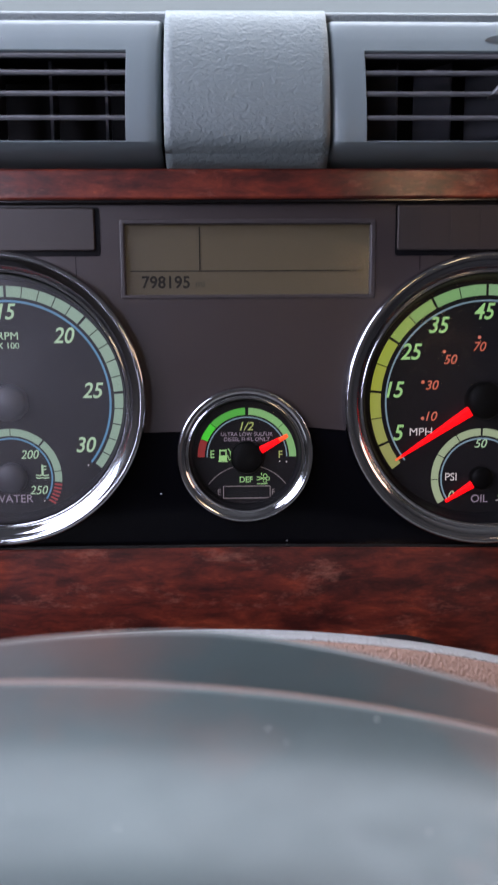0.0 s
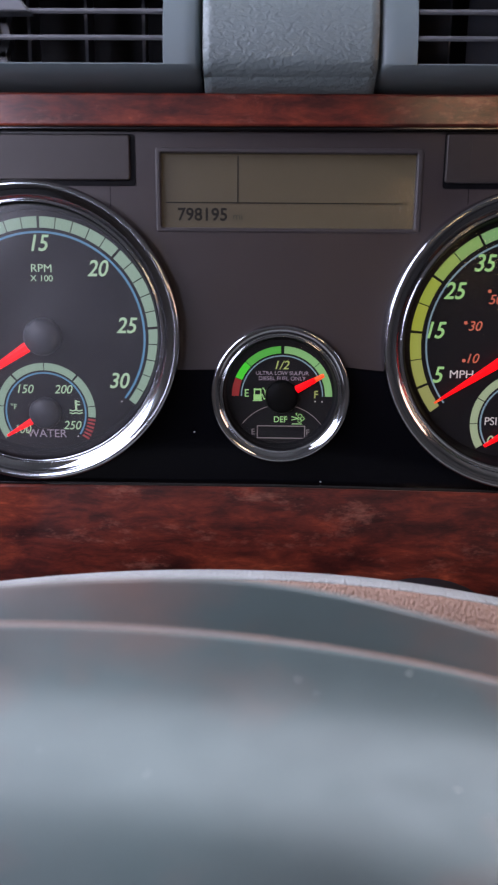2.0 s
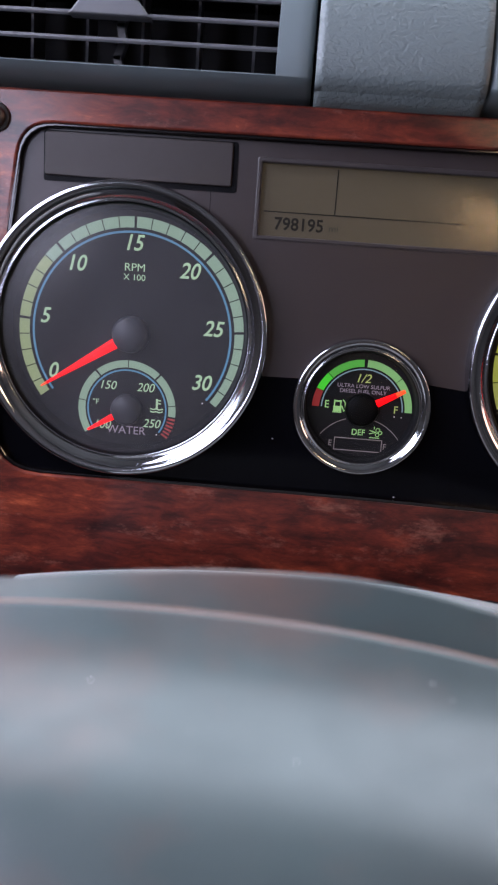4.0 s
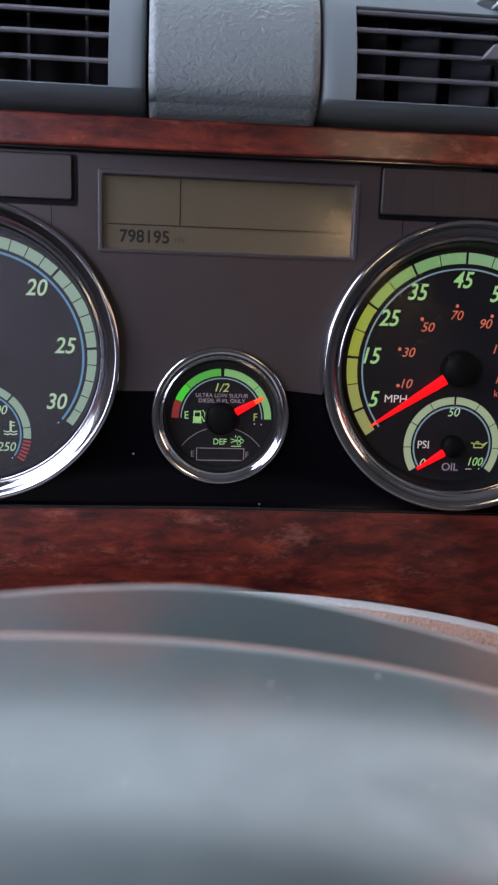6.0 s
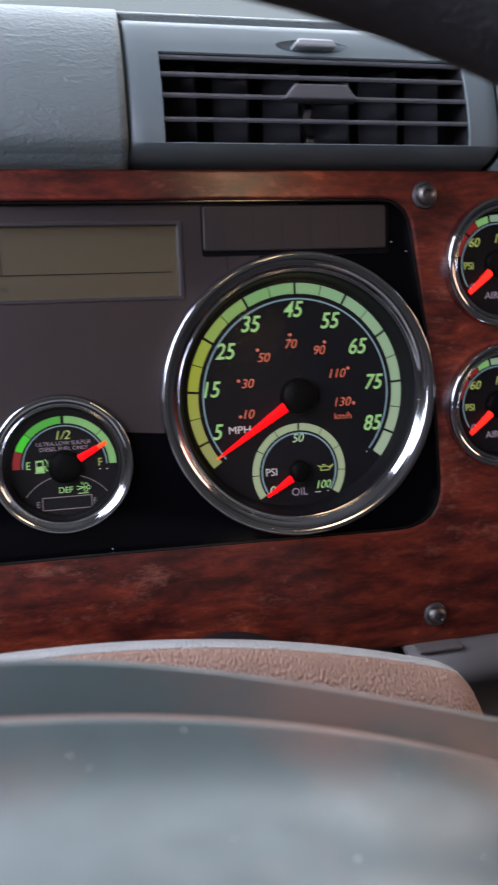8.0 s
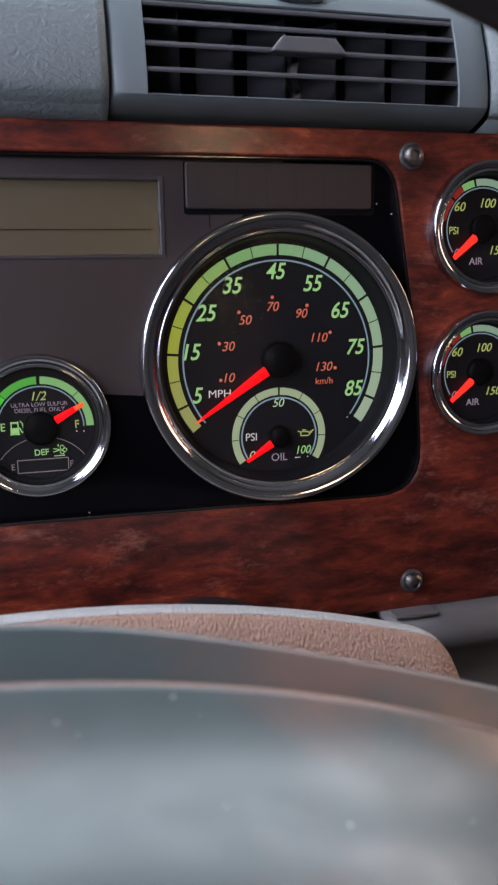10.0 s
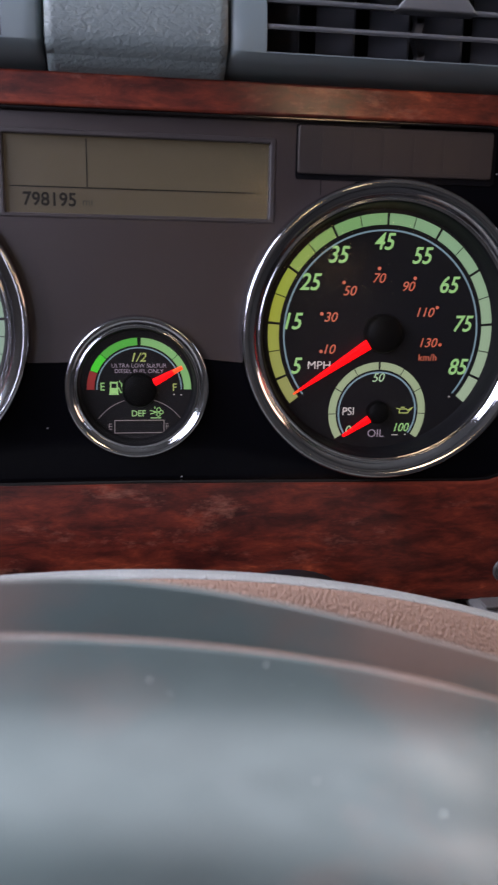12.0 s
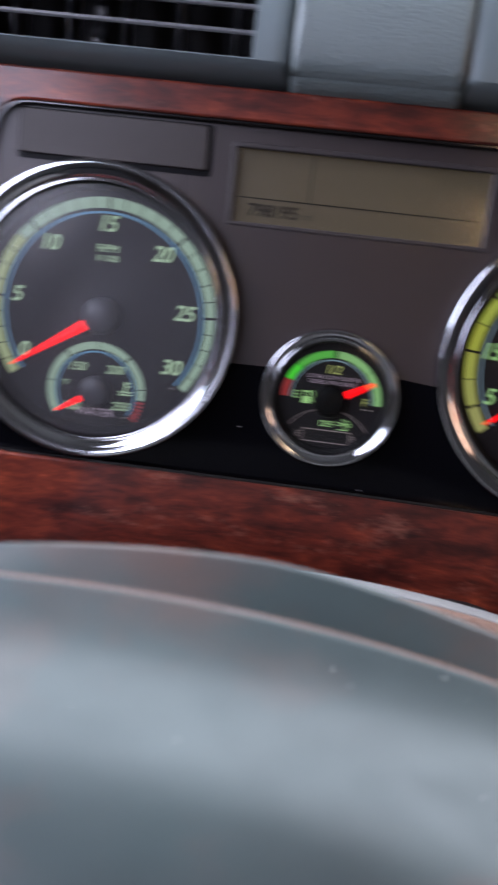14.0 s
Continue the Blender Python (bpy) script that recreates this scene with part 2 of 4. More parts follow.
COLUMN_VINYL = mat("grained_taupe_vinyl", (0.335, 0.212, 0.164), 0.75, spec=0.15, dark=(0.25, 0.155, 0.118), scale=50, bump=0.00046, bump_scale=1000, bump_kind="pebbles")
# paler than the cover: sky sheen on the roll is put into the colour
COLUMN_SKY_SHEEN = mat("vinyl_edge_sky_sheen", (0.358, 0.362, 0.352), 0.42, dark=(0.30, 0.302, 0.292), scale=70, bump=0.0003, bump_scale=800, bump_kind="pebbles")
HUB_SKIN = hub_mat("worn_cover_warm_reflections", 0.74)
# same skin again, darker, so that the shroud's shade is in the colour
HUB_SHADED = hub_mat("worn_hub_cover_shaded", 0.58)
# pale pinkish so that the ridge's highlight is in the lip's colour
SEAM_LIP = mat("seam_lip_highlight", (0.44, 0.235, 0.165), 0.45, dark=(0.27, 0.235, 0.225), scale=16, contrast=2.5)
RIM_BLACK = mat("black_wheel_leather", (0.012, 0.012, 0.014), 0.5, scale=40, bump=0.0003, bump_scale=700, bump_kind="cells")
LOWER_GREY = mat("lower_dash_grey", (0.13, 0.125, 0.12), 0.5, scale=30, bump=0.00005, bump_scale=2000)
CABIN = mat("cabin_lining", (0.055, 0.050, 0.048), 0.8, scale=8, bump=0.0004, bump_scale=300)
HEADLINER = mat("pale_headliner_cloth", (0.10, 0.098, 0.094), 0.9, scale=12, bump=0.0005, bump_scale=400)
CABIN_FLOOR = mat("cabin_floor_mat", (0.035, 0.035, 0.036), 0.8, scale=15, bump=0.0006, bump_scale=200)
ASPHALT = mat("asphalt", (0.055, 0.055, 0.056), 0.9, scale=2, bump=0.004, bump_scale=60)
FACE_MATTE = mat("cluster_matte_charcoal", (0.030, 0.021, 0.0205), 0.40, scale=45, bump=0.00004, bump_scale=2600, rough_var=0.05, spec=0.5)
FACE_GLOSS = mat("cluster_gloss_black", (0.002, 0.002, 0.003), 0.14, scale=60, rough_var=0.05, spec=0.07)
BEAD_GLOSS = mat("bead_gloss_black", (0.004, 0.003, 0.003), 0.16, scale=60, rough_var=0.04, spec=0.55)
TELLTALE = mat("telltale_panel_smoked", (0.024, 0.0165, 0.014), 0.52, scale=70)
TELLTALE_WINDOW = mat("telltale_window", (0.028, 0.019, 0.016), 0.5, scale=70)
TELLTALE_EDGE = mat("telltale_dark_edge", (0.003, 0.003, 0.004), 0.5, scale=70, spec=0.1)
CHROME = mat("chrome", (0.52, 0.53, 0.55), 0.10, 1.0, dark=(0.46, 0.47, 0.49), scale=90, rough_var=0.03)
CHROME_DARK = mat("inner_bezel_dark", (0.006, 0.006, 0.007), 0.6, scale=90, rough_var=0.05, spec=0.12)
DIAL = mat("dial_black", (0.008, 0.007, 0.008), 0.6, scale=70, spec=0.2)
HUB_CAP = mat("needle_cap_charcoal", (0.030, 0.031, 0.036), 0.38, scale=90)
HUB_CAP_BLACK = mat("needle_cap_black", (0.002, 0.002, 0.002), 0.45, scale=90, spec=0.07)
BOLT = mat("bolt_steel", (0.30, 0.29, 0.28), 0.38, 1.0, dark=(0.10, 0.09, 0.08), scale=300, bump=0.0001, bump_scale=2500)
BOLT_WASHER = mat("bolt_washer_black", (0.05, 0.048, 0.046), 0.4, scale=200)
LCD = mat("lcd_olive", (0.074, 0.061, 0.036), 0.36, dark=(0.067, 0.055, 0.033), scale=30, emit=(0.22, 0.18, 0.10), power=0.10)
LCD_INK = mat("lcd_ink", (0.017, 0.015, 0.011), 0.4, scale=100, spec=0.2)
LCD_INK_PALE = mat("lcd_ink_pale", (0.034, 0.029, 0.019), 0.4, scale=100)
LCD_EDGE = mat("lcd_frame_plastic", (0.038, 0.031, 0.031), 0.42, scale=90)
DUST = mat("pale_dust", (0.55, 0.56, 0.58), 0.9, scale=500)
NEEDLE = mat("needle_red_lit", (0.30, 0.003, 0.002), 0.5, scale=200, spec=0.1, emit=(1.0, 0.005, 0.004), power=1.7)
NEEDLE_HOT = mat("needle_red_bright", (0.30, 0.003, 0.002), 0.5, scale=200, spec=0.1, emit=(1.0, 0.022, 0.010), power=2.2)
NEEDLE_TIP = mat("needle_orange_lit", (0.5, 0.1, 0.02), 0.4, scale=200, emit=(1.0, 0.06, 0.008), power=1.0)
GREEN = glow("numeral_green_lit", (0.30, 0.70, 0.20), 0.72)
MINT = glow("numeral_mint_lit", (0.36, 0.62, 0.33), 0.80)
ORANGE = glow("numeral_orange_lit", (0.82, 0.14, 0.030), 0.62)
WHITE = glow("print_white_lit", (0.62, 0.60, 0.56), 0.80)
MAUVE = glow("print_mauve_lit", (0.33, 0.27, 0.34), 0.62)
GREY_PRINT = mat("print_grey", (0.22, 0.19, 0.18), 0.5, scale=200, emit=(0.22, 0.19, 0.18), power=0.35)
LIME = glow("numeral_lime_lit", (0.42, 0.55, 0.10), 0.70)
BLUE_LINE = glow("scale_blue_line", (0.06, 0.23, 0.36), 0.75, (0.03, 0.08, 0.12))
BLUE_PALE = glow("scale_pale_blue_line", (0.22, 0.37, 0.42), 0.60, (0.05, 0.09, 0.11))
RED_BAND = glow("band_red", (0.34, 0.022, 0.018), 0.48, (0.2, 0.02, 0.016))
HAZE = mat("pale_evening_haze", (0.05, 0.055, 0.06), 1.0, scale=0.05, emit=(0.40, 0.50, 0.55), power=0.88, spec=0.0)
LENS = pane_mat("gauge_lens", (0.97, 0.97, 0.97), 0.22, 0.55)
LENS_HAZY = pane_mat("hazy_gauge_lens", (0.97, 0.97, 0.97), 0.22, 0.75, 0.045)
LCD_LENS = pane_mat("lcd_lens", (0.96, 0.96, 0.95), 0.13, 0.95)
WINDOW = pane_mat("window_glass", (0.93, 0.96, 0.95), 0.01)


def band_mat(a):
    """Backlit scale band; the lamp behind shines yellow-green at the low end and pale at the high end."""
    key = round(a, 2)
    if key not in BANDS:
        stops = ((0.0, (0.34, 0.38, 0.12)), (0.22, (0.38, 0.48, 0.020)), (0.40, (0.20, 0.48, 0.15)), (0.60, (0.24, 0.50, 0.26)), (1.0, (0.40, 0.57, 0.37)))
        for (f0, c0), (f1, c1) in zip(stops, stops[1:]):
            if f0 <= key <= f1:
                k = (key - f0) / (f1 - f0)
                c = tuple(u + (v - u) * k for u, v in zip(c0, c1))
        BANDS[key] = glow("band_lit", c, 0.66, (0.05, 0.055, 0.045))
    return BANDS[key]


BANDS = {}
BAND_MINT = glow("band_mint_lit", (0.27, 0.46, 0.31), 0.66, (0.05, 0.06, 0.05))
BAND_CREAM = glow("band_cream_lit", (0.36, 0.49, 0.27), 0.70, (0.05, 0.06, 0.045))
BAND_MINT_LOW = glow("band_olive_lit", (0.32, 0.44, 0.19), 0.66, (0.05, 0.06, 0.04))
BAND_GREEN = glow("band_green_lit", (0.016, 0.54, 0.014), 1.0, (0.02, 0.06, 0.02))
BAND_GREEN_MID = glow("band_green_mid_lit", (0.06, 0.50, 0.045), 0.68, (0.03, 0.07, 0.03))
BAND_GREEN_PALE = glow("band_green_pale_lit", (0.20, 0.52, 0.16), 0.72, (0.04, 0.06, 0.04))

# ---------------------------------------------------------------- building helpers


def part(name, bm, material, parent=None, label="", smooth=False):
    """Links a bmesh or a mesh as ONE object, under a thing or a part if one is given."""
    if isinstance(bm, bmesh.types.BMesh):
        me = bpy.data.meshes.new(name)
        bmesh.ops.recalc_face_normals(bm, faces=bm.faces)
        bm.to_mesh(me)
        bm.free()
    else:
        me = bm
    if not me.materials:
        me.materials.append(material)
    if smooth:
        for f in me.polygons:
            f.use_smooth = True
        if smooth == "auto":
            me.set_sharp_from_angle(angle=radians(38))
    ob = new(name, me)
    if parent:
        ob.parent = parent
    if label:
        ob["label"] = label
    return ob


def thing(name, x, y, z, label, category, group=""):
    ob = new(name)
    ob.empty_display_size = 0.01
    ob.location = (x, y, z)
    return tagged(ob, label, category, group)


def box(x0, x1, y0, y1, z0, z1, bevel=0.0, seg=2):
    bm = bmesh.new()
    bmesh.ops.create_cube(bm, size=1)
    for v in bm.verts:
        v.co = ((x0 + x1) / 2 + v.co.x * (x1 - x0), (y0 + y1) / 2 + v.co.y * (y1 - y0), (z0 + z1) / 2 + v.co.z * (z1 - z0))
    if bevel:
        bmesh.ops.bevel(bm, geom=bm.edges[:], offset=bevel, segments=seg, affect="EDGES", profile=0.5)
    return bm


def prism(poly, y0, y1, bevel=0.0, seg=2):
    """A polygon of (x, z) drawn out from y0 (front) to y1 (back); its front edge can be rounded."""
    bm = bmesh.new()
    front = [bm.verts.new((x, y0, z)) for x, z in poly]
    back = [bm.verts.new((x, y1, z)) for x, z in poly]
    n = len(poly)
    f = bm.faces.new(front)
    bm.faces.new(back[::-1])
    for i in range(n):
        bm.faces.new((front[i], back[i], back[(i + 1) % n], front[(i + 1) % n]))
    if bevel:
        bmesh.ops.bevel(bm, geom=list(f.edges), offset=bevel, segments=seg, affect="EDGES", profile=0.5)
    return bm


def plate(outer, holes, y0, y1, bevel=0.0):
    """A plate in the x-z plane with holes right through it; the edges of the holes and the rim are rounded at the front."""
    bm = bmesh.new()
    loops = []
    for loop in (outer, *holes):
        vs = [bm.verts.new((x, y0, z)) for x, z in loop]
        es = [bm.edges.new((vs[i], vs[(i + 1) % len(vs)])) for i in range(len(vs))]
        loops.append((vs, es))
    bmesh.ops.triangle_fill(bm, use_beauty=True, use_dissolve=False, edges=[e for _, es in loops for e in es])
    front = bm.faces[:]
    rim = [e for _, es in loops for e in es]
    out = bmesh.ops.extrude_face_region(bm, geom=front)
    moved = [v for v in out["geom"] if isinstance(v, bmesh.types.BMVert)]
    for v in moved:
        v.co.y = y1
    if bevel:
        bmesh.ops.bevel(bm, geom=[e for e in rim if e.is_valid], offset=bevel, segments=2, affect="EDGES", profile=0.5)
    return bm


def rounded(x0, x1, z0, z1, r, n=6):
    pts = []
    for cx, cz, a in ((x1 - r, z1 - r, 0), (x0 + r, z1 - r, 90), (x0 + r, z0 + r, 180), (x1 - r, z0 + r, 270)):
        pts += [(cx + r * math.cos(radians(a + 90 * i / n)), cz + r * math.sin(radians(a + 90 * i / n))) for i in range(n + 1)]
    return pts


def rounded_poly(corners, n=6):
    """A polygon from (x, z, radius) corners, each rounded."""
    pts = []
    m = len(corners)
    for i, (x, z, r) in enumerate(corners):
        p = Vector((x, z))
        a = (Vector(corners[i - 1][:2]) - p).normalized() * r
        b = (Vector(corners[(i + 1) % m][:2]) - p).normalized() * r
        for k in range(n + 1):
            t = k / n
            q = p + a * (1 - t) ** 2 + b * t ** 2
            pts.append((q.x, q.y))
    return pts


def circle(cx, cz, r, n=48):
    return [(cx + r * math.cos(2 * math.pi * i / n), cz + r * math.sin(2 * math.pi * i / n)) for i in range(n)]


def lathe(profile, n=96, cx=0.0, cz=0.0):
    """Turns a profile of (radius, y) about the y axis."""
    bm = bmesh.new()
    rings = []
    for r, y in profile:
        if r < 1e-6:
            rings.append([bm.verts.new((cx, y, cz))])
        else:
            rings.append([bm.verts.new((cx + r * math.cos(2 * math.pi * i / n), y, cz + r * math.sin(2 * math.pi * i / n))) for i in range(n)])
    for a, b in zip(rings, rings[1:]):
        for i in range(n):
            j = (i + 1) % n
            if len(a) == 1 and len(b) == 1:
                continue
            if len(a) == 1:
                bm.faces.new((a[0], b[i], b[j]))
            elif len(b) == 1:
                bm.faces.new((a[i], b[0], a[j]))
            else:
                bm.faces.new((a[i], b[i], b[j], a[j]))
    return bm


def sector(r0, r1, a0, a1, y0, y1, cx=0.0, cz=0.0, step=3.0):
    """A piece of a ring from angle a0 to a1 in degrees, with thickness."""
    n = max(2, int(abs(a1 - a0) / step) + 1)
    ang = [radians(a0 + (a1 - a0) * i / n) for i in range(n + 1)]
    poly = [(cx + r1 * math.cos(a), cz + r1 * math.sin(a)) for a in ang] + [(cx + r0 * math.cos(a), cz + r0 * math.sin(a)) for a in ang[::-1]]
    bm = bmesh.new()
    m = n + 1
    for y in (y0, y1):
        vs = [bm.verts.new((x, y, z)) for x, z in poly]
        for i in range(n):
            bm.faces.new((vs[i], vs[i + 1], vs[2 * m - 2 - i], vs[2 * m - 1 - i]))
    bm.verts.ensure_lookup_table()
    k = len(poly)
    for i in range(k):
        j = (i + 1) % k
        bm.faces.new((bm.verts[i], bm.verts[j], bm.verts[k + j], bm.verts[k + i]))
    return bm


def lettering(name, text, size, x, z, y, material, parent, shear=0.0, bold=0.0, squash=1.0, align="CENTER", spacing=1.0, spin=0.0):
    """Flat printed characters with a hair of thickness, facing the driver; size is the height of a capital."""
    c = bpy.data.curves.new(name, "FONT")
    c.body, c.size, c.shear, c.offset, c.extrude = text, size / 0.70, shear, bold * size, 0.00003
    c.align_x, c.align_y, c.space_character = align, "CENTER", spacing
    tmp = bpy.data.objects.new("tmp_text", c)
    scene.collection.objects.link(tmp)
    bpy.context.view_layer.update()
    me = bpy.data.meshes.new_from_object(tmp.evaluated_get(bpy.context.evaluated_depsgraph_get()))
    bpy.data.objects.remove(tmp)
    me.name = name
    me.materials.clear()
    co = [v.co for v in me.vertices]
    mid_x = (min(c.x for c in co) + max(c.x for c in co)) / 2 if align == "CENTER" else 0.0
    mid_y = (min(c.y for c in co) + max(c.y for c in co)) / 2
    me.transform(Matrix.Translation((-mid_x, -mid_y, 0)))
    me.transform(Matrix.Translation((x, y, z)) @ Matrix.Rotation(radians(spin), 4, "Y") @ Matrix.Rotation(radians(90), 4, "X") @ Matrix.Diagonal((squash, 1, 1, 1)))
    return part(name, me, material, parent)


def stroke(points, width, y0, y1, closed=False):
    """A line of some width along (x, z) points, as a thin solid."""
    bm = bmesh.new()
    n = len(points)
    last = n if closed else n - 1
    for i in range(last):
        a, b = Vector(points[i]), Vector(points[(i + 1) % n])
        d = (b - a).normalized()
        s = Vector((-d.y, d.x)) * width / 2
        a2, b2 = a - d * width * 0.3, b + d * width * 0.3
        q = [a2 + s, b2 + s, b2 - s, a2 - s]
        lo = [bm.verts.new((p.x, y0, p.y)) for p in q]
        hi = [bm.verts.new((p.x, y1, p.y)) for p in q]
        bm.faces.new(lo)
        bm.faces.new(hi[::-1])
        for k in range(4):
            bm.faces.new((lo[k], hi[k], hi[(k + 1) % 4], lo[(k + 1) % 4]))
    return bm


def join(*bms):
    out = bmesh.new()
    for b in bms:
        me = bpy.data.meshes.new("tmp_join")
        b.to_mesh(me)
        b.free()
        out.from_mesh(me)
        bpy.data.meshes.remove(me)
    return out


def sheet(grid):
    """A surface through rows of points."""
    bm = bmesh.new()
    vs = [[bm.verts.new(p) for p in row] for row in grid]
    for a, b in zip(vs, vs[1:]):
        for i in range(len(a) - 1):
            bm.faces.new((a[i], a[i + 1], b[i + 1], b[i]))
    return bm


def polar(r, deg, cx=0.0, cz=0.0):
    return cx + r * math.cos(radians(deg)), cz + r * math.sin(radians(deg))


def structure(ob, label, category):
    return tagged(ob, label, category, kind="structure")

mm = 0.001

# ---------------------------------------------------------------- the cab round the dashboard
structure(part("ground", box(-400, 400, -400, 400, -2.4, -2.3), ASPHALT), "grey asphalt yard under the truck", "ground")
structure(part("backdrop", box(-260, 260, 140, 142, -2.35, 95), HAZE), "pale hazy evening sky far ahead of the truck", "sky")
structure(part("floor", box(-0.74, 1.84, -1.62, 0.78, -0.98, -0.92), CABIN_FLOOR), "dark rubber cab floor", "floor")
structure(part("ceiling", box(-0.74, 1.84, -1.62, 0.02, 1.02, 1.08), HEADLINER), "grey lined cab roof", "ceiling")


def side_wall(name, x0, x1, holes, label):
    outer = [(-1.56, -0.92), (0.78, -0.92), (0.78, 0.17), (0.02, 1.06), (-1.56, 1.06)]
    bm = plate(outer, holes, 0.0, x1 - x0)
    for v in bm.verts:
        v.co = (x0 + v.co.y, v.co.x, v.co.z)
    return structure(part(name, bm, CABIN), label, "wall")


DOOR_GLASS, QUARTER_GLASS = (-0.62, 0.28, 0.10, 0.72), (-1.50, -0.74, 0.03, 0.54)
side_wall("wall_left", -0.74, -0.68, [rounded(*DOOR_GLASS, 0.06), rounded(*QUARTER_GLASS, 0.06)], "grey lined driver's side with door and quarter window openings")
side_wall("wall_right", 1.78, 1.84, [rounded(*DOOR_GLASS, 0.06)], "grey lined passenger side with a window opening")
structure(part("wall_front", box(-0.68, 1.78, 0.72, 0.78, -0.92, 0.14), CABIN), "cab front under the windscreen", "wall")
# the corner opening on the left is an addition for that light
structure(part("wall_back", plate([(-0.74, -0.92), (1.84, -0.92), (1.84, 1.02), (-0.74, 1.02)], [rounded(0.335, 0.525, 0.125, 0.425, 0.03), rounded(-0.675, -0.58, -0.15, 0.33, 0.03)], -1.62, -1.56), CABIN), "grey lined back wall of the cab with a small rear window and an added corner opening", "wall")
slant = bmesh.new()
for off in (0.0, 0.006):
    q = [slant.verts.new(p) for p in ((-0.68, 0.75 + off, 0.145), (1.78, 0.75 + off, 0.145), (1.78, 0.02 + off, 1.02), (-0.68, 0.02 + off, 1.02))]
    slant.faces.new(q)
for nm, bm, lab in (("window_1", slant, "clear slanted windscreen glass"),
                    ("window_2", box(-0.713, -0.707, -0.62, 0.28, 0.10, 0.72), "clear driver's door glass"),
                    ("window_3", box(1.807, 1.813, -0.62, 0.28, 0.10, 0.72), "clear passenger door glass"),
                    ("window_4", box(-0.713, -0.707, -1.50, -0.74, 0.03, 0.54), "clear quarter window glass"),
                    ("window_6", box(-0.675, -0.58, -1.593, -1.587, -0.15, 0.33), "clear glass of an added, unseen rear corner window"),
                    ("window_5", box(0.335, 0.525, -1.593, -1.587, 0.125, 0.425), "small clear rear window glass")):
    w = structure(part(nm, bm, WINDOW), lab, "window")
    w.visible_shadow = False

# ---------------------------------------------------------------- dashboard body
# dash top: rolls over from the front lip and runs back to the windscreen
PAD_PROFILE = [(8, 94.2), (0, 95.8), (-8.0, 98.3), (-13.4, 102.0), (-15.0, 106.5), (-14.2, 116), (-12.0, 126), (-8.2, 137), (-3.2, 147), (2.0, 154), (8, 159.5), (18, 162.5), (40, 164), (120, 163), (400, 155), (715, 150)]


def dash_strip(x0, x1, prof, n):
    return sheet([[((x0 + (x1 - x0) * i / n) * mm, y * mm, z * mm) for i in range(n + 1)] for y, z in prof])


def with_back(bm, depth):
    """Gives a sheet a back, so that it has thickness."""
    out = bmesh.ops.extrude_face_region(bm, geom=bm.faces[:])
    for v in out["geom"]:
        if isinstance(v, bmesh.types.BMVert):
            v.co.z -= depth * 0.5
            v.co.y += depth * 0.6
    return bm


top = thing("dashboard", 0, 0, 0.155, "grey grained vinyl dashboard top with soft padding", "dashboard")


def local(bm, p):
    for v in bm.verts:
        v.co -= p.location
    return bm


def dash_part(name, bm, material, label="", smooth=True):
    return part(name, local(bm, top), material, top, label, smooth)


dash_part("centre_pad", with_back(dash_strip(-33.6, 31.6, PAD_PROFILE[:12], 20), 0.006), PAD, "grained vinyl pad between the vents")
dash_part("side_pad", with_back(dash_strip(192.9, 620, PAD_PROFILE[:12], 30), 0.006), PAD)
dash_part("side_pad", with_back(dash_strip(-620, -195.3, PAD_PROFILE[:12], 30), 0.006), PAD)
dash_part("top_pad", with_back(dash_strip(-620, 1700, [(6.5, 157.2), (10, 159.6), (18, 162.2), (40, 163.6), (120, 162.6), (400, 154.5), (715, 149.5)], 40), 0.02), PAD, "dash top running to the windscreen")
dash_part("core", box(-0.62, 0.62, 0.06, 0.70, -0.30, 0.13), DUCT_BLACK, "dark inside of the dashboard", False)
# the passenger side of the dashboard, beyond the instruments
dash_part("passenger_side", box(0.62, 1.76, 0.02, 0.70, -0.45, 0.14, 0.02), LOWER_GREY, "", False)


# ---------------------------------------------------------------- air vents
def vent_y(z):
    """Depth of the vent's face over its height, in mm."""
    pts = [(94.8, 9.0), (96.5, 1.5), (98, -3.5), (100, -8.8), (102, -12.4), (103.4, -13.9), (106, -14.3), (112, -13.7), (120, -12.2), (130, -9.2), (139, -5.8), (145, -2.9), (151, 0.5), (153, 2.0), (154.5, 5.0)]
    for (z0, y0), (z1, y1) in zip(pts, pts[1:]):
        if z <= z1:
            return y0 + (y1 - y0) * (z - z0) / (z1 - z0)
    return 4.0


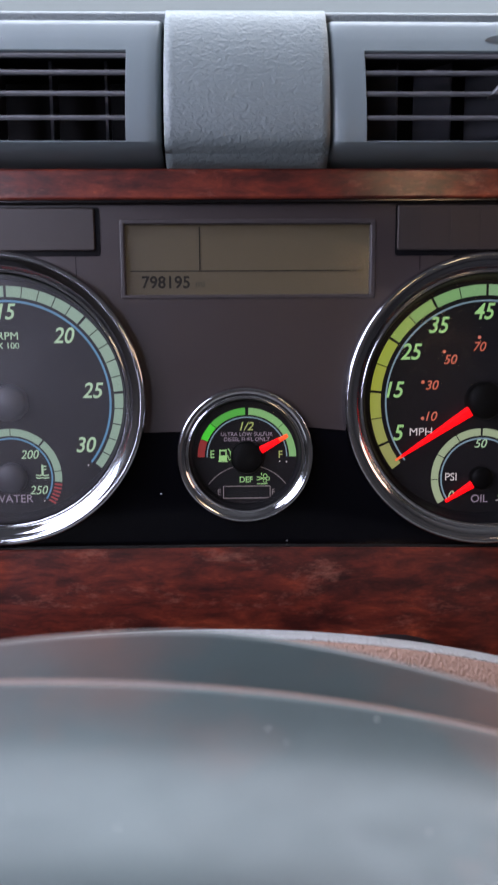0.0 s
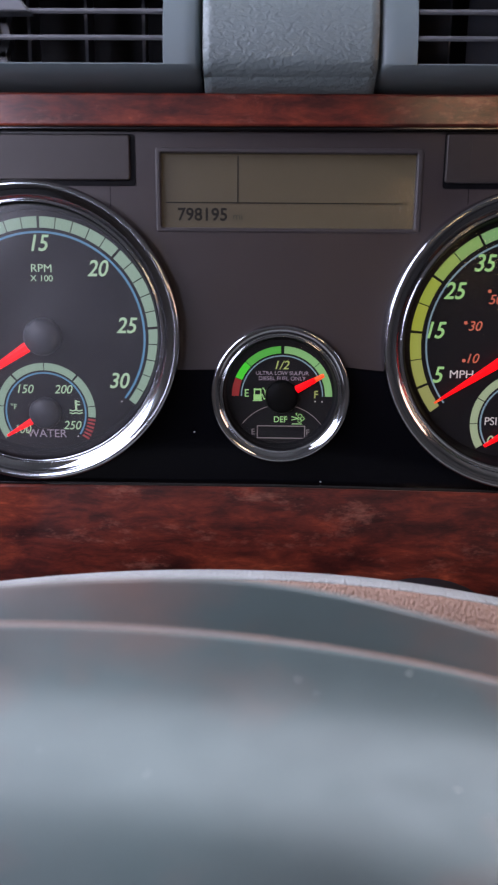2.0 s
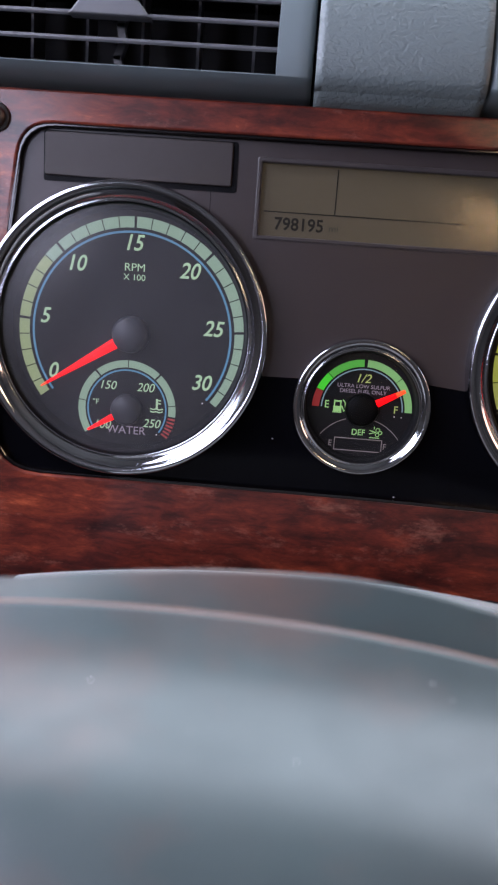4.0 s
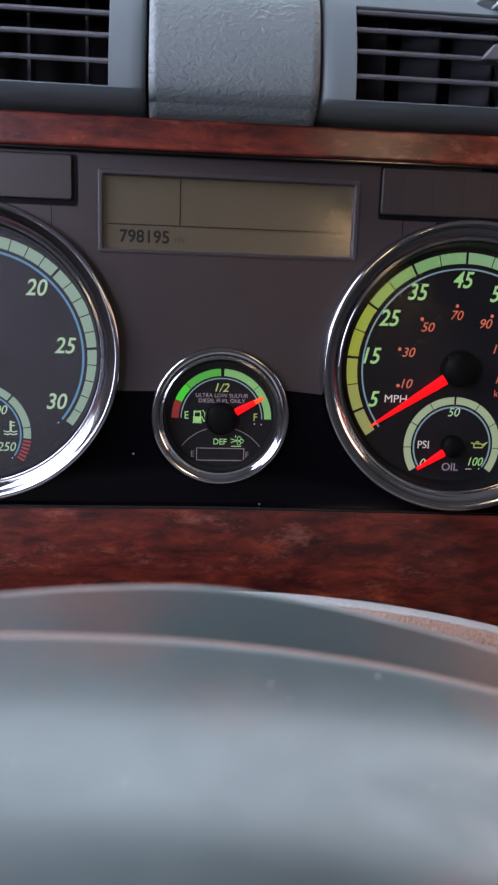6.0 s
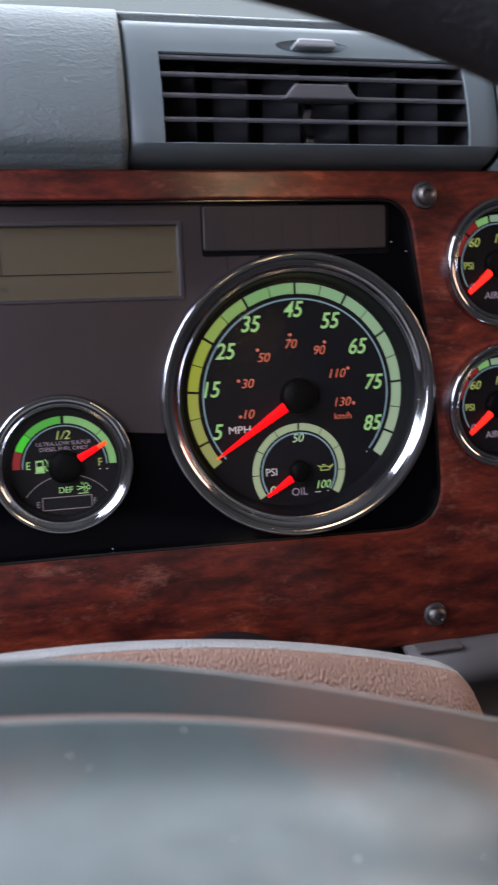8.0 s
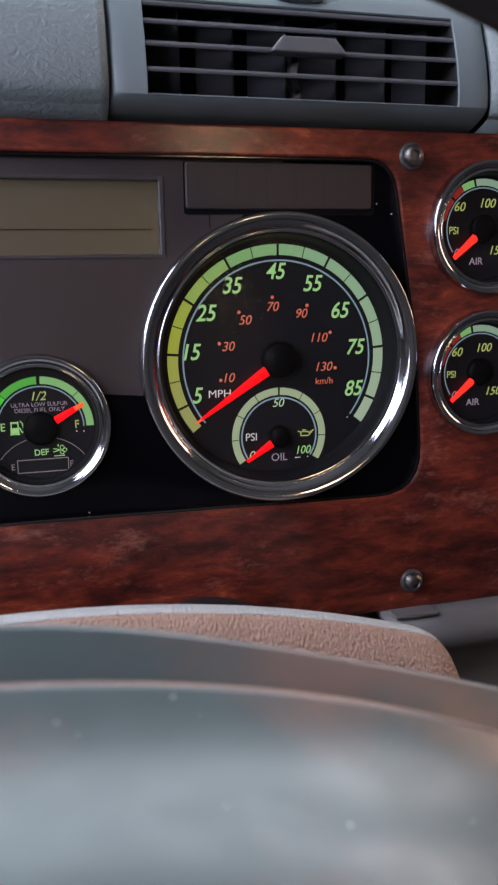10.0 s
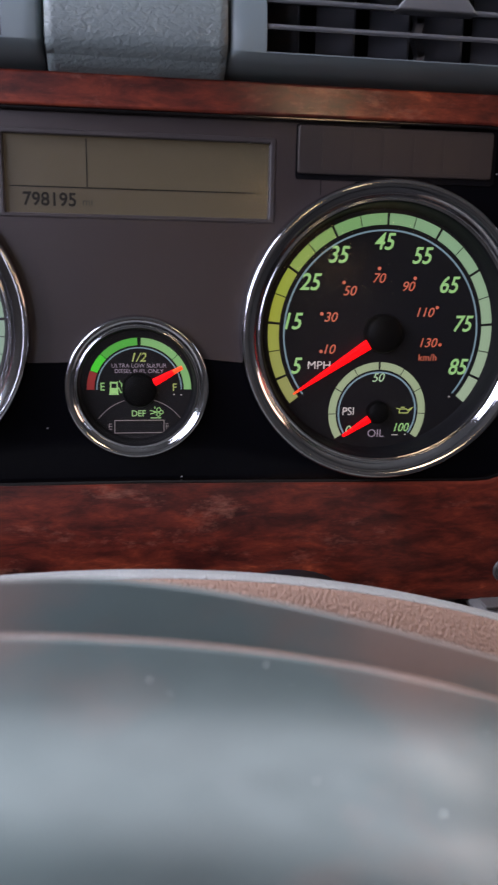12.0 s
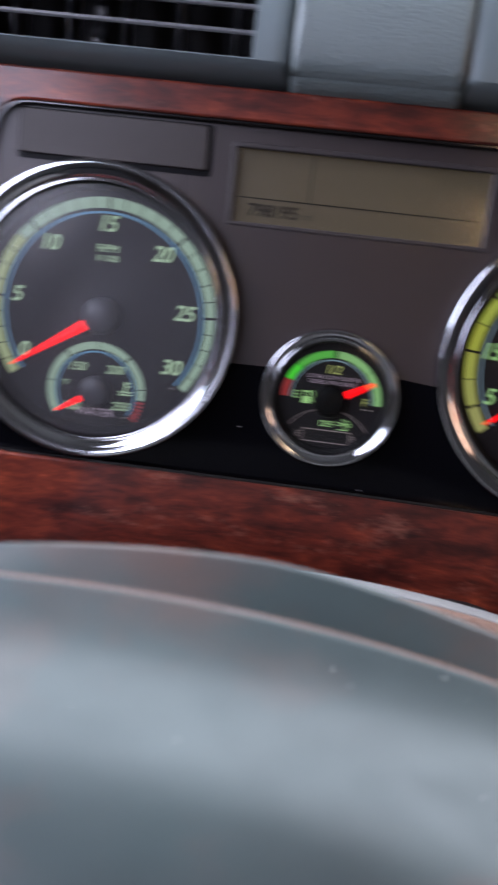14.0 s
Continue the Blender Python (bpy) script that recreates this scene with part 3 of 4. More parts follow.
def air_vent(sign, fin_turn, label):
    # x is measured from the dash centre outward
    v = thing("air_vent", 0, 0, 0.095, label, "air vent", "dashboard air vents")
    cx = -1.2
    X = lambda x: (cx + sign * x) * mm
    xi, xo, oi, oo = 33.6, 193.5, 47.6, 178.5
    zb, zt = 104.0, 139.5
    xs = [xi, xi + 1.0, xi + 2.2, 40, oi - 0.3, oi, 70, *(94.2 + 3.6 * k for k in range(11)), 155, oo, oo + 0.3, 186, xo - 2.2, xo - 1.0, xo]
    zs = [94.8, 96.5, 98, 100, 102, zb - 0.6, zb, 108, 112, 120, 130, zt, zt + 0.6, 141.2, 142.4, 143.5, 144.6, 145.7, 146.8, 148.0, 151, 152.4, 153.4, 154.4]
    bm = bmesh.new()
    vs = {}
    for a, x in enumerate(xs):
        for b, z in enumerate(zs):
            y = vent_y(z)
            edge = min(x - xi, xo - x)
            y += 2.6 if edge < 0.5 else (0.7 if edge < 1.5 else 0)
            if (x in (oi, oo) and zb <= z <= zt) or (z in (zb, zt) and oi <= x <= oo):
                y += 1.0
            vs[a, b] = bm.verts.new((X(x), y * mm, z * mm))
    # the slider's recess: an oval opening
    inside = lambda x, z: ((x - 112.2) / 16.0) ** 2 + ((z - 144.6) / 3.2) ** 2
    cut = set()
    for a in range(len(xs) - 1):
        for b in range(len(zs) - 1):
            mx, mz = (xs[a] + xs[a + 1]) / 2, (zs[b] + zs[b + 1]) / 2
            if oi < mx < oo and zb < mz < zt:
                continue
            if inside(mx, mz) < 1:
                cut.update(((a, b), (a + 1, b), (a + 1, b + 1), (a, b + 1)))
                continue
            bm.faces.new((vs[a, b], vs[a + 1, b], vs[a + 1, b + 1], vs[a, b + 1]))
    for a, b in cut:
        q = vs[a, b]
        if not q.link_faces:
            bm.verts.remove(q)
            continue
        k = 1 / math.sqrt(max(inside(xs[a], zs[b]), 1e-6))
        x, z = 112.2 + (xs[a] - 112.2) * k, 144.6 + (zs[b] - 144.6) * k
        q.co = (X(x), vent_y(z) * mm, z * mm)
    out = bmesh.ops.extrude_face_region(bm, geom=bm.faces[:])
    for q in out["geom"]:
        if isinstance(q, bmesh.types.BMVert):
            q.co.y += 0.012
    fr = part("frame", local(bm, v), VENT_GREY, v, "", "auto")
    # the frame's throat faces are coloured near-black, like the duct parts
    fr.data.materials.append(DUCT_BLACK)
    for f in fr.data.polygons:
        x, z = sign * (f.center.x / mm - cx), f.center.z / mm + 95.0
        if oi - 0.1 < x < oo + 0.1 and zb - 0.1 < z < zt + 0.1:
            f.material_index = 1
    # duct behind the louvres
    xa, xb = sorted((X(oi - 2), X(oo + 2)))
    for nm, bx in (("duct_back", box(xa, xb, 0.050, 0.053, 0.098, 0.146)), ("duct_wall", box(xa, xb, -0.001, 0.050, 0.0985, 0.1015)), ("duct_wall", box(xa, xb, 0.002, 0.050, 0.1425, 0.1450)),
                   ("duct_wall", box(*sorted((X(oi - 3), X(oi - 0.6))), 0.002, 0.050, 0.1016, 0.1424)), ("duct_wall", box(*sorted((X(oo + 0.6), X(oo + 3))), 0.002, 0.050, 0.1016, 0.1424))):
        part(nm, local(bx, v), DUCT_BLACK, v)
    # horizontal louvres, the middle one with its thumb tab
    for z, tab in ((138.2, False), (131.0, False), (122.4, True), (112.8, False)):
        yf = vent_y(z) + 1.2
        poly = [(yf, z - 0.9), (yf - 0.5, z - 0.2), (yf - 0.3, z + 0.7), (yf + 0.6, z + 1.0), (yf + 14, z + 4.2), (yf + 14, z + 2.6)]
        bm = bmesh.new()
        ends = []
        for x in (oi - 0.5, oo + 0.5):
            ends.append([bm.verts.new((X(x), y * mm, zz * mm)) for y, zz in poly])
        bm.faces.new(ends[0])
        bm.faces.new(ends[1][::-1])
        for i in range(len(poly)):
            j = (i + 1) % len(poly)
            bm.faces.new((ends[0][i], ends[0][j], ends[1][j], ends[1][i]))
        sl = part("louvre", local(bm, v), SLAT_GREY, v, "", "auto")
        if tab:
            t = prism([(X(97.0), (z - 0.8) * mm), (X(101.8), (z + 5.0) * mm), (X(124.0), (z + 5.0) * mm), (X(128.8), (z - 0.8) * mm)], (yf - 2.2) * mm, (yf + 5) * mm, 0.0006)
            part("thumb_tab", local(t, v), SLAT_GREY, v)
    # upright fins behind
    for k in range(6):
        x = oi + 11.5 + 23.2 * k
        c, s = math.cos(radians(fin_turn)), math.sin(radians(fin_turn))
        bm = box(-0.0006, 0.0006, -0.010, 0.010, 0.102, 0.142)
        for q in bm.verts:
            px, py = q.co.x, q.co.y
            q.co.x, q.co.y = X(x) + c * px - s * py, 0.024 + s * px + c * py
        f = part("fin", local(bm, v), FIN_BLACK, v)
        bm = box(X(x) - 0.004, X(x) + 0.004, 0.014, 0.020, 0.1035, 0.1065, 0.0008)
        part("fin_link", local(bm, v), FIN_BLACK, v)
    # bent lever that joins the thumb tab to the fins
    lv = stroke([(X(109.5), 0.1285), (X(111.5), 0.122), (X(110.4), 0.116), (X(112.6), 0.110), (X(111.6), 0.1045)], 0.0030, 0.002, 0.007)
    part("fin_lever", local(lv, v), SLAT_GREY, v)
    # shut-off slider in its recess over the louvres
    rec = lathe([(16.6 * mm, 0.0002), (15.0 * mm, 0.0008), (12.0 * mm, 0.0022), (8 * mm, 0.0030), (0, 0.0032)], 40)
    for q in rec.verts:
        zz = q.co.z * 0.2 + 0.1446
        q.co = (q.co.x + X(112.2), q.co.y + vent_y(zz / mm) * mm, zz)
    part("slider_recess", local(rec, v), VENT_GREY, v, "", True)
    k = box(-0.0092, 0.0092, -0.004, 0.003, -0.0014, 0.0016, 0.0009, 3)
    for q in k.verts:
        w = 1.0 - 0.16 * (q.co.z > 0.0)
        q.co = (X(112.2) + q.co.x * w, vent_y(144.5) * mm - 0.001 + q.co.y, 0.1446 + q.co.z)
    part("slider", local(k, v), SLIDER_PALE, v, "small pale grey shut-off slider")
    return v


air_vent(1, 38, "grey plastic dashboard air vent, louvres level, fins turned aside")
air_vent(-1, 4, "grey plastic dashboard air vent, louvres level, fins straight")

# ---------------------------------------------------------------- wood fascia
cl_hole = rounded_poly([(-150.5, 82.6, 13), (-161, 5, 30), (-163, -64.4, 22), (0, -64.4, 10), (171, -67.0, 24), (166, 5, 30), (153, 83.6, 13)])
cl_hole = [(x * mm, z * mm) for x, z in cl_hole]
fascia_outer = [(x * mm, z * mm) for x, z in rounded_poly([(-330, 95.2, 6), (-330, -124, 6), (330, -124, 6), (330, 95.2, 6)])]
fascia = thing("wood_fascia", 0, 0, 0, "glossy red-brown burl wood-grain dash fascia", "dash panel")
AIR = [(199.0, 54.7), (200.2, -10.6)]
part("panel", plate(fascia_outer, [cl_hole] + [circle(x * mm, z * mm, 25.5 * mm) for x, z in AIR], -0.0042, 0.006, 0.0010), WOOD, fascia)


def bolt(x, z):
    b = thing("socket_bolt", x * mm, -0.0042, z * mm, "worn steel socket-head bolt with a dark washer in the wood fascia", "bolt", "fascia bolts")
    part("washer", lathe([(0, -0.0002), (5.4 * mm, -0.0002), (5.9 * mm, -0.0008), (5.4 * mm, -0.0016), (4.2 * mm, -0.0019), (0, -0.0019)], 32), BOLT_WASHER, b, "", True)
    prof = [(4.5 * mm, -0.0016), (4.5 * mm, -0.0030), (4.0 * mm, -0.0042), (2.9 * mm, -0.0050), (2.2 * mm, -0.0052), (2.05 * mm, -0.0050), (2.0 * mm, -0.0026), (0, -0.0024)]
    part("head", lathe(prof, 24), BOLT, b, "", False)
    return b


for x, z in ((160.4, 84.6), (165.6, -109.5), (-160.8, 83.5), (-166, -110)):
    bolt(x, z)

# lower dash under the fascia, with its grey ledge
low = thing("lower_dash", 0, 0, -0.2, "grey plastic lower dash under the wood fascia", "dash panel")
prof = [(-2, -123.5), (-9, -124.6), (-13, -127), (-16, -133), (-18, -140), (-10, -144), (-4, -150), (-10, -170), (-40, -260), (-40, -400)]
part("right_trim", local(with_back(dash_strip(150, 620, prof, 12), 0.006), low), LOWER_GREY, low, "", True)
part("left_trim", local(with_back(dash_strip(-620, -150, prof, 12), 0.006), low), LOWER_GREY, low, "", True)
part("trim_clip", local(box(0.154, 0.176, -0.0135, -0.004, -0.1250, -0.1232, 0.0005), low), LOWER_GREY, low)
part("knee_panel", local(box(-0.15, 0.15, 0.0, 0.02, -0.42, -0.1245, 0.004), low), DUCT_BLACK, low)

# ---------------------------------------------------------------- instrument cluster
cl = thing("instrument_cluster", 0, 0, 0, "dark charcoal truck instrument cluster with a display", "instrument cluster")


TACH, SPEED, FUEL = (-106.2, 0.6), (102.2, -0.9), (-2.4, -23.5)


gauge_holes = [(TACH, 55.0), (SPEED, 55.0), (FUEL, 25.0)]
whole = [((3 + (x / mm - 3) * 1.006) * mm, (8 + (z / mm - 8) * 1.01) * mm) for x, z in cl_hole]
hole_loops = [circle(c[0] * mm, c[1] * mm, r * mm, 64) for c, r in gauge_holes]
part("face_panel", plate(whole, hole_loops + [[(x * mm, z * mm) for x, z in rounded(-54.0, 53.2, 43.0, 75.5, 1.0, 3)]], 0.0, 0.004), FACE_GLOSS, cl, "gloss black face of the cluster")
# matte upper mask: a skin on the face, ending at the seam between the gauges
mid = [(-48.2, -13.8)] + [polar(27.0, 180 - a, FUEL[0], FUEL[1]) for a in range(22, 160, 6)] + [(43.9, -13.8)]
mask = [(x, z) for x, z in mid]
mask += [polar(60.0, 193 - a, SPEED[0], SPEED[1]) for a in range(0, 88, 6)]
mask += [(104, 82.0), (-105, 81.2)]
mask += [polar(60.0, 90 - a, TACH[0], TACH[1]) for a in range(2, 104, 6)]
mask_lcd = [(x * mm, z * mm) for x, z in rounded(-54.0, 53.2, 43.0, 75.5, 1.0, 3)]
part("matte_mask", plate([(x * mm, z * mm) for x, z in mask], [mask_lcd], -0.0006, 0.0001), FACE_MATTE, cl, "matte charcoal upper mask")
mask_l = [(-105.2, 81.2), (-147.5, 80.8), (-153.4, 70), (-158.6, 10), (-160.5, -8)] + [polar(60.0, 186 - a, TACH[0], TACH[1]) for a in range(0, 96, 6)]
part("matte_mask", plate([(x * mm, z * mm) for x, z in mask_l], [], -0.0006, 0.0001), FACE_MATTE, cl)
# telltale panels with dark gap and seam; gap widened right and below as painted shadow
for x0, x1, z0, z1 in ((-141.4, -64.0, 62.8, 79.9), (61.8, 143.4, 62.6, 81.0)):
    part("telltale_gap_shadow", prism([(x * mm, z * mm) for x, z in rounded(x0 - 0.7, x1 + 2.0, z0 - 2.2, z1 + 0.5, 1.2, 3)], -0.0009, 0.0), TELLTALE_EDGE, cl)
    tp = part("telltale_panel", prism([(x * mm, z * mm) for x, z in rounded(x0, x1, z0, z1, 1.2, 4)], -0.0022, -0.0006, 0.0005), TELLTALE, cl, "smoked warning-lamp panel")
    n = 5
    for k in range(n if x0 > 0 else 0):
        w = (x1 - x0 - 18) / n
        a = x0 + 9 + k * w
        part("lamp_window", prism([(x * mm, z * mm) for x, z in rounded(a + 0.7, a + w - 0.7, z0 + 1.8, z1 - 1.8, 0.6, 2)], -0.00230, -0.0021), TELLTALE_WINDOW, tp)
for x in (-72.4, 71.8):
    part("seam", box(x * mm - 0.00015, x * mm + 0.00015, -0.00068, -0.0003, 0.0525 if x < 0 else 0.0545, 0.0612), TELLTALE_EDGE, cl)

trim_out = [((3 + (x / mm - 3) * 1.002) * mm, (8 + (z / mm - 8) * 1.004) * mm) for x, z in cl_hole]
trim_in = [((3 + (x / mm - 3) * 0.992) * mm, (8 + (z / mm - 8) * 0.982) * mm) for x, z in cl_hole]
part("edge_bead", plate(trim_out, [trim_in], -0.0034, 0.001, 0.0006), BEAD_GLOSS, cl, "gloss black edge bead")

# display: sunk glass with its bevelled frame, lines and mileage
part("display_frame", plate([(x * mm, z * mm) for x, z in rounded(-54.0, 53.2, 42.9, 75.6, 1.0, 3)], [[(x * mm, z * mm) for x, z in rounded(-51.9, 50.7, 44.7, 73.5, 0.4, 2)]], -0.0010, 0.004, 0.0006), LCD_EDGE, cl)
scr = part("display", box(-0.0535, 0.0527, 0.0022, 0.0035, 0.0433, 0.0752), LCD, cl, "olive liquid-crystal display")
part("display_line", box(-0.0503, 0.0482, 0.00195, 0.0023, 0.05435, 0.05485), LCD_INK, scr)
part("display_line", box(-0.02115, -0.02065, 0.00195, 0.0023, 0.0549, 0.0727), LCD_INK, scr)
lettering("mileage", "798195", 4.9 * mm, -45.6 * mm, 50.0 * mm, 0.0019, LCD_INK, scr, 0.0, 0.032, 0.95, "LEFT", 1.04)
lettering("mileage_unit", "mi", 3.0 * mm, -23.0 * mm, 49.3 * mm, 0.0019, LCD_INK_PALE, scr, 0.0, 0.0, 1.0, "LEFT")
lens = part("display_lens", box(-0.0535, 0.0527, 0.0006, 0.0012, 0.0433, 0.0752), LCD_LENS, cl)
lens.visible_shadow = False


# ---------------------------------------------------------------- gauges
def bezel_big(g, R):
    # chrome: outer roll, groove, inner bead; then the dark well
    k = R / 62.0
    prof = [(62.4, 0.6), (62.4, -5.2), (62.25, -6.6), (61.9, -7.4), (61.5, -7.75), (61.0, -7.85), (60.5, -7.82), (60.0, -7.75), (59.5, -7.63), (59.0, -7.45), (58.5, -7.25), (58.0, -7.0), (57.5, -6.68), (57.0, -6.3), (56.5, -5.82), (56.0, -5.25), (55.4, -4.4), (55.1, -4.2), (54.75, -4.45), (54.35, -4.55), (53.95, -4.4)]
    part("bezel", lathe([(r * k * mm, y * mm) for r, y in prof], 128), CHROME, g, "polished chrome ring", True)
    part("well", lathe([(53.95 * k * mm, -4.4 * mm), (53.6 * k * mm, -4.0 * mm), (53.3 * k * mm, -3.0 * mm), (52.8 * k * mm, 0), (51.6 * k * mm, 5.6 * mm), (51.0 * k * mm, 6.2 * mm)], 96), CHROME_DARK, g, "dark inner wall", True)


def bezel_small(g, R):
    k = R / 29.0
    prof = [(29.2, 0.6), (29.2, -3.0), (29.1, -4.2), (28.85, -5.1), (28.55, -5.42), (28.2, -5.5), (27.9, -5.48), (27.6, -5.43), (27.3, -5.36), (27.0, -5.24), (26.7, -5.1), (26.4, -4.9), (26.1, -4.66), (25.8, -4.36), (25.5, -3.98), (25.3, -3.75), (25.1, -3.7), (24.8, -3.95), (24.5, -4.05), (24.2, -4.0)]
    part("bezel", lathe([(r * k * mm, y * mm) for r, y in prof], 96), CHROME, g, "polished chrome ring", True)
    part("well", lathe([(24.2 * k * mm, -4.0 * mm), (23.9 * k * mm, -3.6 * mm), (23.5 * k * mm, 0), (23.0 * k * mm, 3.6 * mm), (22.6 * k * mm, 4.2 * mm)], 72), CHROME_DARK, g, "dark inner wall", True)


def lens_for(g, r, y, bulge, material=LENS):
    n = 10
    prof = [(r * mm * i / n, (y - bulge * (1 - (i / n) ** 2)) * mm) for i in range(n + 1)]
    ob = part("lens", lathe(prof[::-1], 72), material, g, "clear curved cover", True)
    ob.visible_shadow = False
    return ob


def needle(g, cx, cz, deg, r0, r1, w0, w1, y, tip=0.0, material=NEEDLE):
    """A pointer with a raised ridge along its middle."""
    d, s = Vector((math.cos(radians(deg)), math.sin(radians(deg)))), Vector((-math.sin(radians(deg)), math.cos(radians(deg))))

    def piece(a, b, wa, wb):
        bm = bmesh.new()
        pts = []
        for r, w in ((a, wa), (b, wb)):
            for off, h in ((-w / 2, 0.0), (-w / 5, -0.7), (w / 5, -0.7), (w / 2, 0.0)):
                q = Vector((cx, cz)) + d * r + s * off
                pts.append(bm.verts.new((q.x * mm, (y + h) * mm, q.y * mm)))
        for i in range(3):
            bm.faces.new((pts[i], pts[i + 1], pts[i + 5], pts[i + 4]))
        bm.faces.new((pts[0], pts[4], pts[7], pts[3]))
        bm.faces.new(pts[:4])
        bm.faces.new(pts[4:][::-1])
        return bm

    cut = r1 - tip
    wc = w0 + (w1 - w0) * (cut - r0) / (r1 - r0)
    n = part("needle", piece(r0, cut, w0, wc), material, g, "glowing red pointer")
    if tip:
        part("needle_tip", piece(cut, r1, wc, w1), NEEDLE_TIP, n)
    return n


def cap(g, cx, cz, r, y, h, material):
    part("needle_cap", lathe([(r * mm, y * mm), (r * mm, (y - h * 0.55) * mm), (r * 0.93 * mm, (y - h * 0.85) * mm), (r * 0.8 * mm, (y - h) * mm), (r * 0.4 * mm, (y - h * 1.12) * mm), (0, (y - h * 1.15) * mm)], 40, cx * mm, cz * mm),
         material, g, "", True)


def scale_arc(face, cx, cz, r0, r1, ticks, majors, y, colour, gap=0.45, major_gap=1.15):
    """Lit band pieces between the ticks, with dark gaps that are wider at the majors."""
    for a, b in zip(ticks, ticks[1:]):
        ga = (major_gap if a in majors else gap) / r1 * 57.3 / 2
        gb = (major_gap if b in majors else gap) / r1 * 57.3 / 2
        f = (ticks[0] - (a + b) / 2) / (ticks[0] - ticks[-1])
        part("scale_segment", sector(r0 * mm, r1 * mm, a - ga, b + gb, (y - 0.12) * mm, (y + 0.1) * mm, cx * mm, cz * mm, 4.0), colour(f), face)


def dial_plate(g, r, y, cx=0, cz=0):
    return part("dial_face", lathe([(0, y * mm), (r * mm, y * mm), (r * mm, (y + 1.2) * mm), (0, (y + 1.2) * mm)], 72, cx * mm, cz * mm), DIAL, g, "black dial with lit scale")


def line_arc(face, cx, cz, r0, r1, a0, a1, y, material):
    part("scale_line", sector(r0 * mm, r1 * mm, a0, a1, (y - 0.1) * mm, (y + 0.1) * mm, cx * mm, cz * mm, 3.0), material, face)


def txt(face, text, size, x, z, y, material, shear=0.25, bold=0.012, squash=1.0, name="numeral", spin=0.0):
    return lettering(name, text, size * mm, x * mm, z * mm, (y - 0.10) * mm, material, face, shear, bold, squash, "CENTER", 1.0, spin)


Y = 6.0

# tachometer
g = thing("tachometer", TACH[0] * mm, -0.0, TACH[1] * mm, "large chrome-ringed tachometer, needle at zero, water temperature dial inside", "gauge", "cluster gauges")
bezel_big(g, 61.6)
ox, oz = 1.9, -1.4
face = dial_plate(g, 53.5, Y)
A0, A1 = 217.8, -37.8
ticks = [A0 + (A1 - A0) * i / 30 for i in range(31)]
scale_arc(face, ox, oz, 45.2, 49.8, ticks, ticks[::5], Y, lambda f: BAND_MINT if f > 0.3 else BAND_MINT_LOW)
line_arc(face, ox, oz, 43.0, 43.9, A0, A1, Y, BLUE_LINE)
for s, x, z in (("0", -34.0, -18.2), ("5", -38.0, 5.6), ("10", -24.2, 29.0), ("15", 0.4, 39.0), ("20", 24.4, 28.8), ("25", 36.0, 5.0), ("30", 32.2, -18.9)):
    txt(face, s, 6.6, ox + x, oz + z, Y, MINT, 0.25, 0.018, 0.9)


def end_dot(face, x, z, y):
    part("scale_dot", lathe([(0, (y - 0.14) * mm), (0.30 * mm, (y - 0.14) * mm), (0.30 * mm, (y + 0.1) * mm)], 10, x * mm, z * mm), WHITE, face)


end_dot(face, *polar(43.2, -40.6, ox, oz), Y)
txt(face, "RPM", 3.3, ox + 0.4, oz + 28.7, Y, MINT, 0.0, 0.0, 1.05, "printed_word")
txt(face, "X 100", 2.6, ox + 0.3, oz + 24.5, Y, MINT, 0.0, 0.0, 1.05, "printed_word")
wx, wz = ox - 0.8, oz - 33.4
wt = [213 - 246 * i / 6 for i in range(7)]
wt2 = wt[:6] + [-6.0]
scale_arc(face, wx, wz, 18.7, 21.9, wt2, (wt[2], wt[4]), Y, lambda f: BAND_MINT, 0.4, 0.9)
for k in range(6):
    a = -9 - 4.6 * k
    part("red_hatch", sector(18.7 * mm, 22.0 * mm, a + 1.2, a - 1.2, (Y - 0.12) * mm, (Y + 0.1) * mm, wx * mm, wz * mm), RED_BAND, face)
line_arc(face, wx, wz, 17.2, 17.9, 213, -33, Y, BLUE_LINE)
for s, x, z in (("100", -10.4, -7.6), ("150", -8.4, 10.4), ("200", 8.2, 10.4), ("250", 11.5, -5.6)):
    txt(face, s, 3.8, wx + x, wz + z, Y, MINT, 0.25, 0.004, 0.95)
end_dot(face, *polar(17.4, -37.5, wx, wz), Y)
txt(face, "WATER", 3.6, wx + 0.0, wz - 9.4, Y, MAUVE, 0.0, 0.0, 1.0, "printed_word")
txt(face, "\u00b0F", 2.4, wx - 14.0, wz + 2.6, Y, MINT, 0.0, 0.0, 1.0, "printed_word")
ic = [stroke([(wx + 13.4, wz + 1.6), (wx + 13.4, wz + 5.4)], 0.9, 0, 0), stroke([(wx + 13.6, wz + 5.0), (wx + 15.0, wz + 5.0)], 0.5, 0, 0), stroke([(wx + 13.6, wz + 3.6), (wx + 15.0, wz + 3.6)], 0.5, 0, 0),
      stroke([(wx + 10.6, wz + 1.2), (wx + 11.8, wz + 0.8), (wx + 13.2, wz + 1.2), (wx + 14.6, wz + 0.8), (wx + 16.0, wz + 1.2)], 0.5, 0, 0),
      stroke([(wx + 10.6, wz + 0.0), (wx + 11.8, wz - 0.4), (wx + 13.2, wz + 0.0), (wx + 14.6, wz - 0.4), (wx + 16.0, wz + 0.0)], 0.5, 0, 0)]
for b in ic:
    for i, q in enumerate(b.verts):
        q.co = (q.co.x * mm, (Y - 0.1 + (0.08 if (i // 4) % 2 else 0)) * mm, q.co.z * mm)
part("thermometer_symbol", join(*ic), MINT, face)
